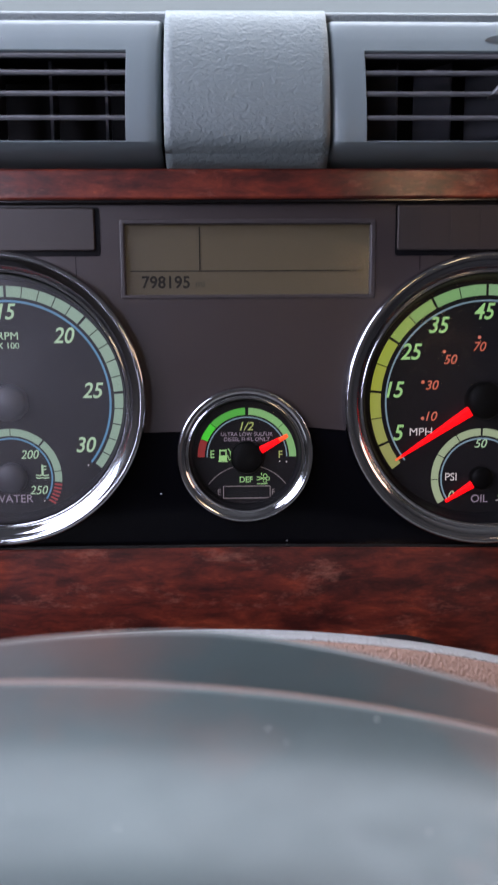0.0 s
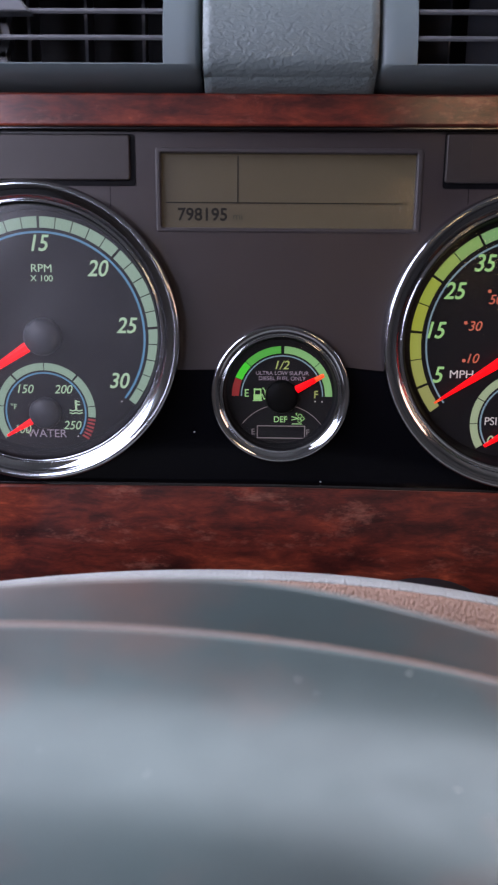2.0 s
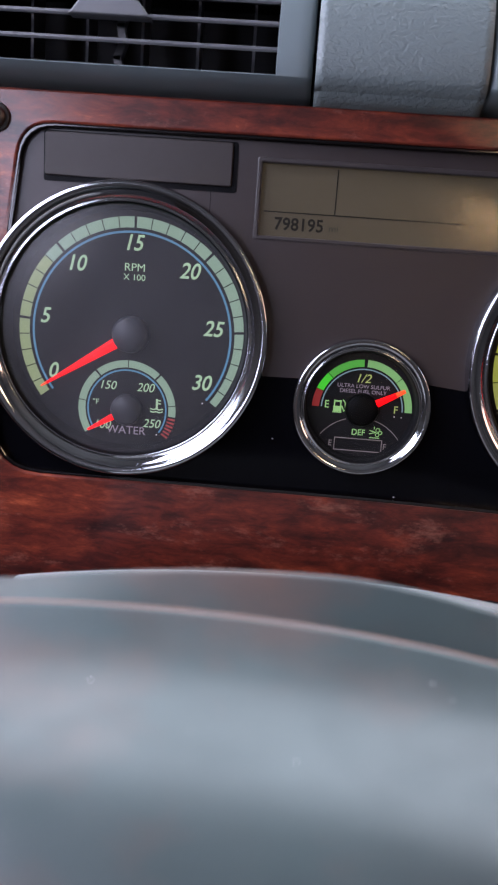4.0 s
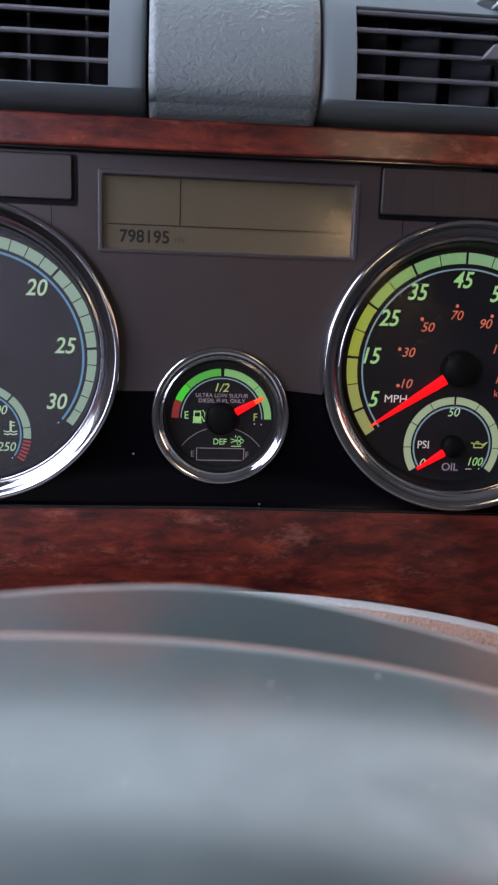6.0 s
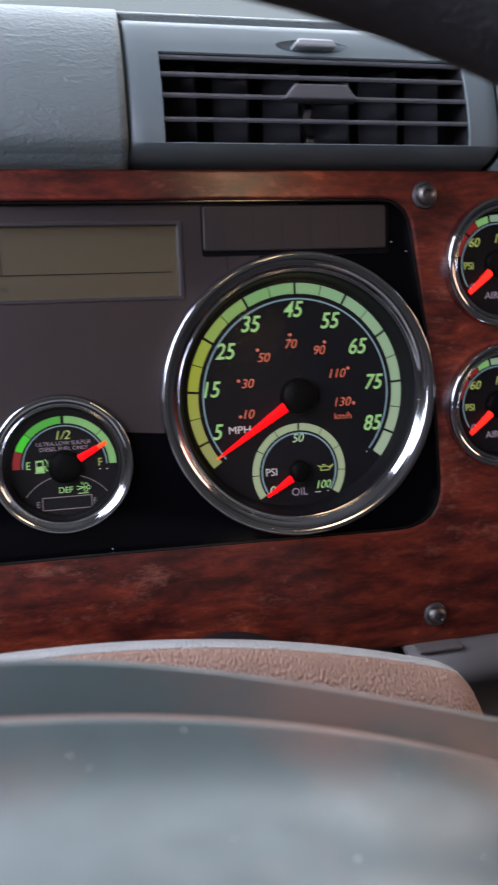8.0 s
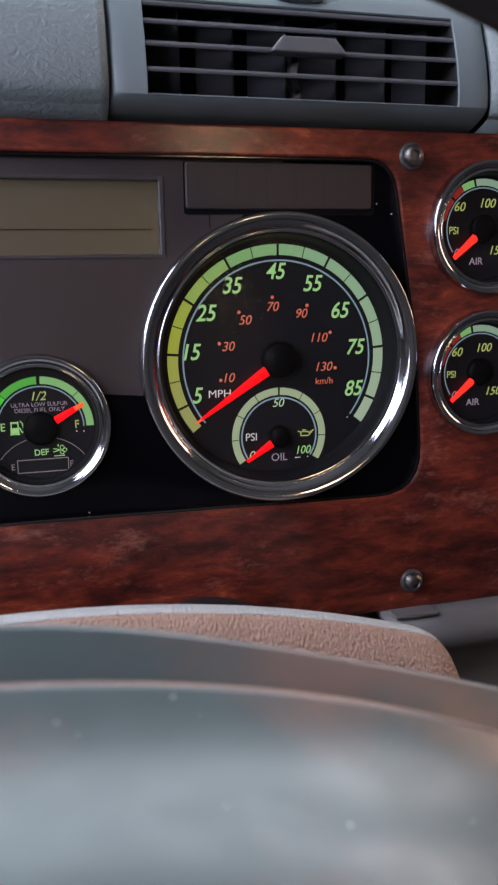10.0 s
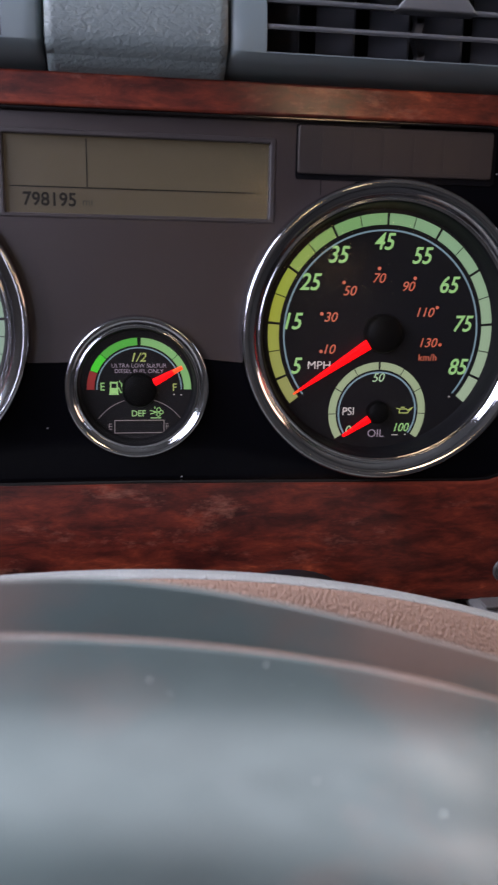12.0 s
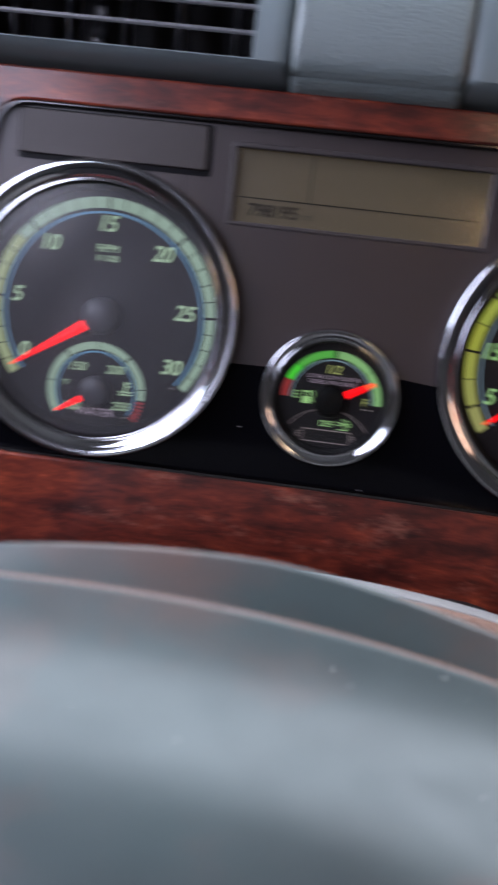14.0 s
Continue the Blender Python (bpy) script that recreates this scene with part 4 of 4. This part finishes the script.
needle(g, ox, oz, 213.1, 6, 46.2, 4.7, 0.8, Y - 3.4, 3.0)
cap(g, ox, oz, 8.0, Y, 6.2, HUB_CAP)
needle(g, wx, wz, 211, 4, 19.6, 3.2, 1.0, Y - 2.4)
cap(g, wx, wz, 6.9, Y, 4.2, HUB_CAP)
lens_for(g, 53.1, -2.0, 0.4, LENS_HAZY)

# speedometer
g = thing("speedometer", SPEED[0] * mm, 0, SPEED[1] * mm, "large chrome-ringed speedometer, needle at zero, oil pressure dial inside", "gauge", "cluster gauges")
bezel_big(g, 62.2)
ox, oz = 1.0, -0.6
face = dial_plate(g, 53.5, Y)
ticks = [217.8 - 14.2 * i for i in range(19)]
scale_arc(face, ox, oz, 45.6, 50.3, ticks, ticks[1::2], Y, band_mat)
line_arc(face, ox, oz, 43.0, 43.7, 217.8, -37.8, Y, BLUE_PALE)
for s, x, z in (("5", -37.3, -14.2), ("15", -39.2, 4.9), ("25", -32.5, 21.5), ("35", -20.6, 33.0), ("45", -0.8, 38.8), ("55", 16.2, 33.2), ("65", 29.4, 21.2), ("75", 37.0, 4.4), ("85", 36.2, -14.6)):
    txt(face, s, 6.9, ox + x, oz + z, Y, GREEN, 0.25, 0.018, 0.88)
for s, x, z, dx, dz in (("10", -22.8, -7.0, -26.8, -8.0), ("30", -22.9, 6.8, -27.1, 8.1), ("50", -15.1, 18.0, -18.0, 21.4), ("70", -2.4, 23.5, -2.7, 27.5), ("90", 11.0, 20.2, 13.4, 23.6), ("110", 19.3, 9.2, 24.4, 11.3), ("130", 21.7, -4.0, 26.9, -4.9)):
    part("scale_dot", lathe([(0, (Y - 0.14) * mm), (0.75 * mm, (Y - 0.14) * mm), (0.75 * mm, (Y + 0.1) * mm)], 14, (ox + dx) * mm, (oz + dz) * mm), ORANGE, face)
    txt(face, s, 4.0, ox + x, oz + z, Y, ORANGE, 0.25, 0.004)
txt(face, "km/h", 3.0, ox + 21.6, oz - 10.5, Y, ORANGE, 0.0, 0.0, 1.0, "printed_word")
txt(face, "MPH", 3.4, ox - 27.4, oz - 13.9, Y, WHITE, 0.0, 0.0, 1.1, "printed_word")
wx, wz = ox - 0.1, oz - 34.8
wt = [213 - 246 * i / 8 for i in range(9)]
scale_arc(face, wx, wz, 18.9, 22.2, wt, (wt[4],), Y, lambda f: BAND_CREAM, 0.4, 1.0)
line_arc(face, wx, wz, 17.3, 18.0, 213, -33, Y, BLUE_PALE)
txt(face, "50", 3.8, wx - 0.2, wz + 15.4, Y, MINT, 0.25, 0.004)
txt(face, "0", 3.8, wx - 12.8, wz - 8.0, Y, MINT, 0.25, 0.004)
txt(face, "100", 3.8, wx + 11.8, wz - 7.1, Y, GREEN, 0.25, 0.004, 0.92)
end_dot(face, *polar(43.4, -40.4, ox, oz), Y)
end_dot(face, *polar(17.2, -37.5, wx, wz), Y)
part("printed_bar", box((wx + 7.4) * mm, (wx + 10.2) * mm, (Y - 0.12) * mm, (Y + 0.1) * mm, (wz - 10.75) * mm, (wz - 10.45) * mm), WHITE, face)
txt(face, "PSI", 3.5, wx - 13.2, wz + 0.4, Y, WHITE, 0.0, 0.0, 0.95, "printed_word")
txt(face, "OIL", 3.5, wx, wz - 9.7, Y, MAUVE, 0.0, 0.0, 1.0, "printed_word")
ic = [stroke([(wx + 9.0, wz + 1.6), (wx + 10.4, wz + 1.2), (wx + 10.4, wz - 0.6), (wx + 14.2, wz - 0.6), (wx + 16.2, wz + 1.8)], 0.45, 0, 0),
      stroke([(wx + 10.4, wz + 1.2), (wx + 13.6, wz + 1.2), (wx + 14.2, wz + 0.6), (wx + 16.4, wz + 1.9)], 0.45, 0, 0), stroke([(wx + 11.2, wz + 2.0), (wx + 12.6, wz + 2.0)], 0.5, 0, 0)]
for b in ic:
    for i, q in enumerate(b.verts):
        q.co = (q.co.x * mm, (Y - 0.1 + (0.08 if (i // 4) % 2 else 0)) * mm, q.co.z * mm)
part("oil_can_symbol", join(*ic), LIME, face)
needle(g, ox, oz, 213.7, 6, 47.0, 5.0, 0.8, Y - 3.4, 3.0)
cap(g, ox, oz, 8.4, Y, 6.0, HUB_CAP_BLACK)
needle(g, wx, wz, 213, 5.0, 19.0, 3.6, 1.4, Y - 2.4)
cap(g, wx, wz, 5.2, Y, 4.0, HUB_CAP_BLACK)
lens_for(g, 53.4, -2.0, 1.6)

# fuel gauge
g = thing("fuel_gauge", FUEL[0] * mm, 0, FUEL[1] * mm, "small chrome-ringed fuel gauge, needle near full, fluid level box below", "gauge", "cluster gauges")
bezel_small(g, 29.3)
Y = 4.0
ox, oz = 0.9, -2.0
face = dial_plate(g, 24.0, Y)
for a, b, m in ((180, 158.5, RED_BAND), (158, 137, BAND_GREEN), (136.2, 92, BAND_GREEN_MID), (88, 43, BAND_GREEN_PALE), (42.2, 0, BAND_GREEN_PALE)):
    part("scale_segment", sector(18.6 * mm, 21.7 * mm, a, b, (Y - 0.12) * mm, (Y + 0.1) * mm, ox * mm, oz * mm), m, face)
line_arc(face, ox, oz, 17.3, 17.8, 180, 0, Y, BLUE_PALE)
end_dot(face, *polar(17.6, -7.5, ox, oz), Y)
end_dot(face, *polar(14.6, -8.5, ox, oz), Y)
txt(face, "1/2", 3.7, ox, oz + 13.6, Y, LIME, 0.25, 0.006)
txt(face, "ULTRA LOW SULFUR", 1.65, ox, oz + 10.1, Y, MAUVE, 0.0, 0.0, 1.03, "printed_word")
txt(face, "DIESEL FUEL ONLY", 1.65, ox, oz + 7.8, Y, MAUVE, 0.0, 0.0, 1.03, "printed_word")
txt(face, "E", 3.3, ox - 15.2, oz + 1.3, Y, GREEN, 0.0, 0.01, 0.9)
txt(face, "F", 3.3, ox + 14.8, oz + 0.9, Y, LIME, 0.0, 0.008, 0.9)
pump = [stroke([(ox - 12.0, oz + 2.9), (ox - 9.2, oz + 2.9)], 0.7, 0, 0), stroke([(ox - 11.9, oz + 3.2), (ox - 11.9, oz - 1.6)], 0.5, 0, 0), stroke([(ox - 9.2, oz + 3.2), (ox - 9.2, oz - 1.6)], 0.5, 0, 0),
        stroke([(ox - 11.6, oz - 0.5), (ox - 9.5, oz - 0.5)], 2.4, 0, 0), stroke([(ox - 12.5, oz - 2.0), (ox - 8.7, oz - 2.0)], 0.4, 0, 0),
        stroke([(ox - 8.6, oz + 0.8), (ox - 7.7, oz - 1.4), (ox - 7.0, oz - 0.8), (ox - 7.4, oz + 2.4), (ox - 8.3, oz + 3.6)], 0.4, 0, 0)]
for b in pump:
    for i, q in enumerate(b.verts):
        q.co = (q.co.x * mm, (Y - 0.1 + (0.08 if (i // 4) % 2 else 0)) * mm, q.co.z * mm)
part("pump_symbol", join(*pump), GREEN, face)
part("scale_line", join(sector(21.2 * mm, 21.5 * mm, 107, 143, (Y - 0.1) * mm, (Y + 0.1) * mm, ox * mm, (oz - 25.1) * mm), sector(21.2 * mm, 21.5 * mm, 74, 36, (Y - 0.1) * mm, (Y + 0.1) * mm, ox * mm, (oz - 25.1) * mm)), GREY_PRINT, face)
txt(face, "DEF", 2.6, ox - 0.4, oz - 10.2, Y, GREEN, 0.0, 0.012, 0.95, "printed_word")
fume = [stroke([(ox + 4.4, oz - 9.0), (ox + 7.2, oz - 9.7), (ox + 4.4, oz - 10.5)], 0.4, 0, 0), stroke([(ox + 6.4, oz - 8.2), (ox + 6.4, oz - 7.4)], 0.4, 0, 0), stroke([(ox + 4.6, oz - 12.2), (ox + 8.8, oz - 12.2)], 0.4, 0, 0)]
for fx, fz, fr in ((8.0, -8.7, 0.9), (9.1, -9.8, 0.8), (7.9, -10.8, 0.8)):
    fume.append(stroke([(ox + fx + fr * math.cos(i * 0.785), oz + fz + fr * math.sin(i * 0.785)) for i in range(8)], 0.28, 0, 0, True))
for b in fume:
    for i, q in enumerate(b.verts):
        q.co = (q.co.x * mm, (Y - 0.1 + (0.08 if (i // 4) % 2 else 0)) * mm, q.co.z * mm)
part("exhaust_symbol", join(*fume), GREEN, face)
bx = stroke([(ox - 10.5, oz - 13.2), (ox + 10.2, oz - 13.2), (ox + 10.2, oz - 18.6), (ox - 10.5, oz - 18.6)], 0.35, 0, 0, True)
for i, q in enumerate(bx.verts):
    q.co = (q.co.x * mm, (Y - 0.1 + (0.08 if (i // 4) % 2 else 0)) * mm, q.co.z * mm)
part("level_box", bx, GREY_PRINT, face)
txt(face, "E", 2.6, ox - 12.3, oz - 15.8, Y, GREY_PRINT, 0.0, 0.0, 0.9)
txt(face, "F", 2.6, ox + 11.6, oz - 15.9, Y, GREY_PRINT, 0.0, 0.0, 0.9)
needle(g, ox, oz, 28.5, 5.5, 20.2, 3.4, 1.7, Y - 2.2, 4.2)
cap(g, ox, oz, 7.3, Y, 3.4, HUB_CAP_BLACK)
lens_for(g, 23.9, -3.0, 1.0)


# air pressure gauges in the wood
def air_gauge(x, z):
    g = thing("air_pressure_gauge", x * mm, -0.0042, z * mm, "small chrome-ringed air pressure gauge in the wood fascia, needle at zero", "gauge", "air pressure gauges")
    bezel_small(g, 29.0)
    face = dial_plate(g, 24.0, Y)
    for a, b, m in ((170, 141, RED_BAND), (138, 122, RED_BAND), (121, 104, BAND_GREEN_PALE), (101, 60, BAND_MINT), (58, 12, BAND_MINT), (10, -35, BAND_MINT)):
        part("scale_segment", sector(18.8 * mm, 21.8 * mm, a, b, (Y - 0.12) * mm, (Y + 0.1) * mm, 0, 0), m, face)
    line_arc(face, 0, 0, 17.6, 18.1, 215, -35, Y, BLUE_PALE)
    txt(face, "60", 3.9, -11.6, 9.6, Y, LIME, 0.25, 0.006)
    txt(face, "100", 3.9, 2.6, 11.2, Y, LIME, 0.25, 0.006)
    txt(face, "150", 3.9, 8.4, -9.6, Y, LIME, 0.25, 0.006)
    txt(face, "0", 3.6, -12.6, -10.6, Y, MAUVE, 0.25, 0.0)
    txt(face, "PSI", 3.2, -14.4, -0.8, Y, LIME, 0.0, 0.006, 0.9, "printed_word")
    txt(face, "AIR", 3.2, -2.6, -14.4, Y, MAUVE, 0.0, 0.006, 1.0, "printed_word")
    needle(g, 0, 0, 221, 5.0, 20.0, 3.8, 2.0, Y - 2.2, 0.0, NEEDLE_HOT)
    cap(g, 0, 0, 6.6, Y, 3.2, HUB_CAP_BLACK)
    lens_for(g, 23.9, -3.0, 1.0)
    return g


for x, z in AIR:
    air_gauge(x, z)

# ---------------------------------------------------------------- steering column and wheel
col = thing("steering_column", 0.03, -0.07, -0.14, "taupe grained vinyl steering column cover behind the wheel", "steering column")


def col_z(x):
    """Height of the cover's top edge over x, in mm."""
    z = -70.0 - (0.00088 if x < 0 else 0.00113) * x * x - 0.0377 * x
    if x > 126.9:
        z -= 24 * (1 - math.sqrt(max(0.0, 1 - ((x - 126.9) / 17.4) ** 2)))
    return z


xs = [-130 + 4 * i for i in range(63)] + [121, 124, 127, 130, 133, 136, 138.5, 141, 143, 144.8, 146.2, 147.2, 148.2]
xs = [x * 0.947 + 0.08 * max(0.0, x - 100) for x in xs]
rows = []
for dy, dz in ((44, -40), (36, -26), (26, -12), (16, -4.5), (8, -0.8), (3, 0.3), (0, 0), (-1.2, -0.3), (-2.4, -0.8), (-4.6, -2.3), (-7.5, -4.8), (-10.5, -8.0), (-14, -12.5), (-18, -19), (-21, -27), (-23, -40), (-23, -90)):
    row = []
    for x in xs:
        z = max(col_z(x), -118)
        pull = max(0, x - 132.5) ** 1.5 * 0.12
        row.append((x * mm, (-89.9 + dy + pull) * mm, (z + dz) * mm))
    rows.append(row)
part("cover", local(with_back(sheet(rows[7:]), 0.003), col), COLUMN_VINYL, col, "taupe grained vinyl front", True)
# strip along the roll, coloured pale for the sky reflected there
part("sky_sheen_band", local(with_back(sheet(rows[:8]), 0.003), col), COLUMN_SKY_SHEEN, col, "smooth rolled edge with the sky's sheen in its pale colour", True)
part("side", local(box(0.1115, 0.1425, -0.080, -0.030, -0.235, -0.1200, 0.004), col), COLUMN_VINYL, col)
# boot stretched leftwards to stand in for the thin shadow along the cover
boot = lathe([(26 * mm, 0.030), (25 * mm, -0.006), (22 * mm, -0.016), (0, -0.018)], 32)
for q in boot.verts:
    q.co = (q.co.x * 1.30 + 0.0625, q.co.y - 0.024, q.co.z * 0.9 - 0.1285)
part("boot", local(boot, col), DUCT_BLACK, col, "black rubber boot, drawn out over a strip of shade", True)

# wheel: rim, spokes and padded hub
WC, TILT, RAD = Vector((-0.0035, -0.2611, -0.0990)), radians(20.2), 0.2255
wheel = thing("steering_wheel", WC.x, WC.y, WC.z, "black steering wheel rim round a worn grey airbag hub", "steering wheel")
ring = bmesh.new()
N, K = 128, 20
vv = []
for i in range(N):
    a = 2 * math.pi * i / N
    row = []
    for k in range(K):
        b = 2 * math.pi * k / K
        r = RAD + 0.0140 * math.cos(b)
        h = 0.0145 * math.sin(b)
        lx, lu, ln = r * math.sin(a), r * math.cos(a), h
        row.append(ring.verts.new((lx, lu * math.sin(TILT) - ln * math.cos(TILT), lu * math.cos(TILT) + ln * math.sin(TILT))))
    vv.append(row)
for i in range(N):
    for k in range(K):
        ring.faces.new((vv[i][k], vv[(i + 1) % N][k], vv[(i + 1) % N][(k + 1) % K], vv[i][(k + 1) % K]))
part("rim", ring, RIM_BLACK, wheel, "black leather rim", True)


def ridge_z(x):
    """Height of the seam lip over x, mm."""
    u = x + 49.5
    return -34.14 - (0.00135 * u * u) / (1 - 0.0011 * u) if u > 0 else -34.14 - 0.001375 * u * u


def crest_z(x):
    """Height of the shroud's crest over x, mm."""
    u = x + 22.8
    z = -27.7 - (0.00570 * u * u) / (1 + 0.01247 * u) if u > 0 else -27.7 - 0.00172 * u * u
    return max(z, ridge_z(x) + 1.5)


def hub_rows(kind):
    rows = []
    xs = [-150 + 4 * i for i in range(76)]
    if kind == "face":
        prof = [(-204.4, -1.0), (-204.9, -0.2), (-205.4, -0.05), (-206.0, -0.5), (-208, -2.0), (-211, -4.1), (-215, -6.3), (-219, -8.0), (-223, -9.2), (-227, -10.1), (-231, -10.8), (-235, -11.5), (-239, -12.4), (-244, -13.9), (-250, -16.3), (-257, -20.5), (-265, -29), (-272, -47), (-276, -78), (-272, -110), (-262, -140)]
        for y, dz in prof:
            rows.append([(x * mm, (y + 7.9 + 0.00035 * (x + 20) ** 2) * mm, (ridge_z(x) + dz) * mm) for x in xs])
    else:
        for f in range(11):
            t = f / 10
            row = []
            for x in xs:
                z0, z1 = ridge_z(x) - 1.4, crest_z(x)
                row.append((x * mm, (-196.1 + 8.0 * t + 0.0003 * (x + 20) ** 2) * mm, (z0 + (z1 - z0) * t) * mm))
            rows.append(row)
        for dy, dz in ((-195.6, -0.3), (-195.2, -1.2), (-194.6, -4), (-193, -10), (-190, -30), (-190, -70)):
            rows.append([(x * mm, (dy + 7.9 + 0.0003 * (x + 20) ** 2) * mm, (crest_z(x) + dz) * mm) for x in xs])
    return rows


def rel(bm, p):
    for v in bm.verts:
        v.co -= p
    return bm


def shell(grid, depth):
    bm = sheet(grid)
    out = bmesh.ops.extrude_face_region(bm, geom=bm.faces[:])
    for v in out["geom"]:
        if isinstance(v, bmesh.types.BMVert):
            v.co.z -= depth
    return bm


part("hub_pad", rel(shell(hub_rows("face"), 0.004), WC), HUB_SKIN, wheel, "worn grey airbag cover with warm reflections in its colour", True)
part("hub_shroud", rel(shell(hub_rows("back"), 0.004), WC), HUB_SHADED, wheel, "grey hub shroud behind the seam, its shade put into the colour", True)
lip = []
for k in range(9):
    a = 2 * math.pi * k / 8
    lip.append([(x * mm, (-196.9 + 0.0003 * (x + 20) ** 2 + 0.25 * math.cos(a)) * mm, (ridge_z(x) + 0.05 + 0.25 * math.sin(a)) * mm) for x in range(-150, 151, 4)])
part("seam_lip", rel(sheet(lip), WC), SEAM_LIP, wheel, "seam lip with its highlight in the pale colour", True)
for sgn in (-1, 1):
    bm = box(0.10, 0.222, -0.012, 0.012, -0.085, -0.03, 0.008, 3)
    for q in bm.verts:
        x, d, u = q.co.x * sgn, q.co.y, q.co.z
        q.co = (x, u * math.sin(TILT) - d * math.cos(TILT) - 0.0, u * math.cos(TILT) + d * math.sin(TILT))
    part("spoke", bm, RIM_BLACK, wheel, "", False)

# ---------------------------------------------------------------- dust specks on the cluster
for x, z in ((-39.2, -40.7), (15.9, -62.5), (144.7, 66.0), (146.5, 65.2), (153.6, 61.0)):
    s = bmesh.new()
    bmesh.ops.create_icosphere(s, subdivisions=1, radius=0.00035)
    for q in s.verts:
        q.co = (q.co.x * 1.3, q.co.y * 0.5 - 0.0007, q.co.z)
    ob = part("dust_speck", s, DUST)
    ob.location = (x * mm, 0, z * mm)
    tagged(ob, "tiny pale dust speck on the cluster face", "dust", "dust specks")

# pale grit on the hub
rng = random.Random(5)


def hub_point(x, d):
    """A place on the hub pad, d mm towards the driver from the seam."""
    pts = [(0, -0.1), (3, -2.0), (6, -4.1), (10, -6.3), (14, -8.0), (18, -9.2), (26, -10.8), (34, -12.4), (39, -13.9)]
    for (d0, z0), (d1, z1) in zip(pts, pts[1:]):
        if d <= d1:
            return x, -197.1 - d + 0.00035 * (x + 20) ** 2, ridge_z(x) + z0 + (z1 - z0) * (d - d0) / (d1 - d0)
    return x, -235, ridge_z(x) - 13.9


for x, d, r in [(18.2, 2.0, 0.34), (44.4, 26.0, 0.36), (-3.0, 6.0, 0.25)] + [(rng.uniform(-70, 80), rng.uniform(1, 30), rng.uniform(0.08, 0.2)) for _ in range(10)]:
    s = bmesh.new()
    bmesh.ops.create_icosphere(s, subdivisions=1, radius=r * mm)
    for q in s.verts:
        q.co = (q.co.x * rng.uniform(0.8, 1.5), q.co.y, q.co.z * 0.5)
    ob = part("grit_speck", s, DUST)
    ob.location = [c * mm for c in hub_point(x, d)]
    tagged(ob, "tiny pale grit speck lying on the wheel hub", "grit", "grit on the wheel hub")
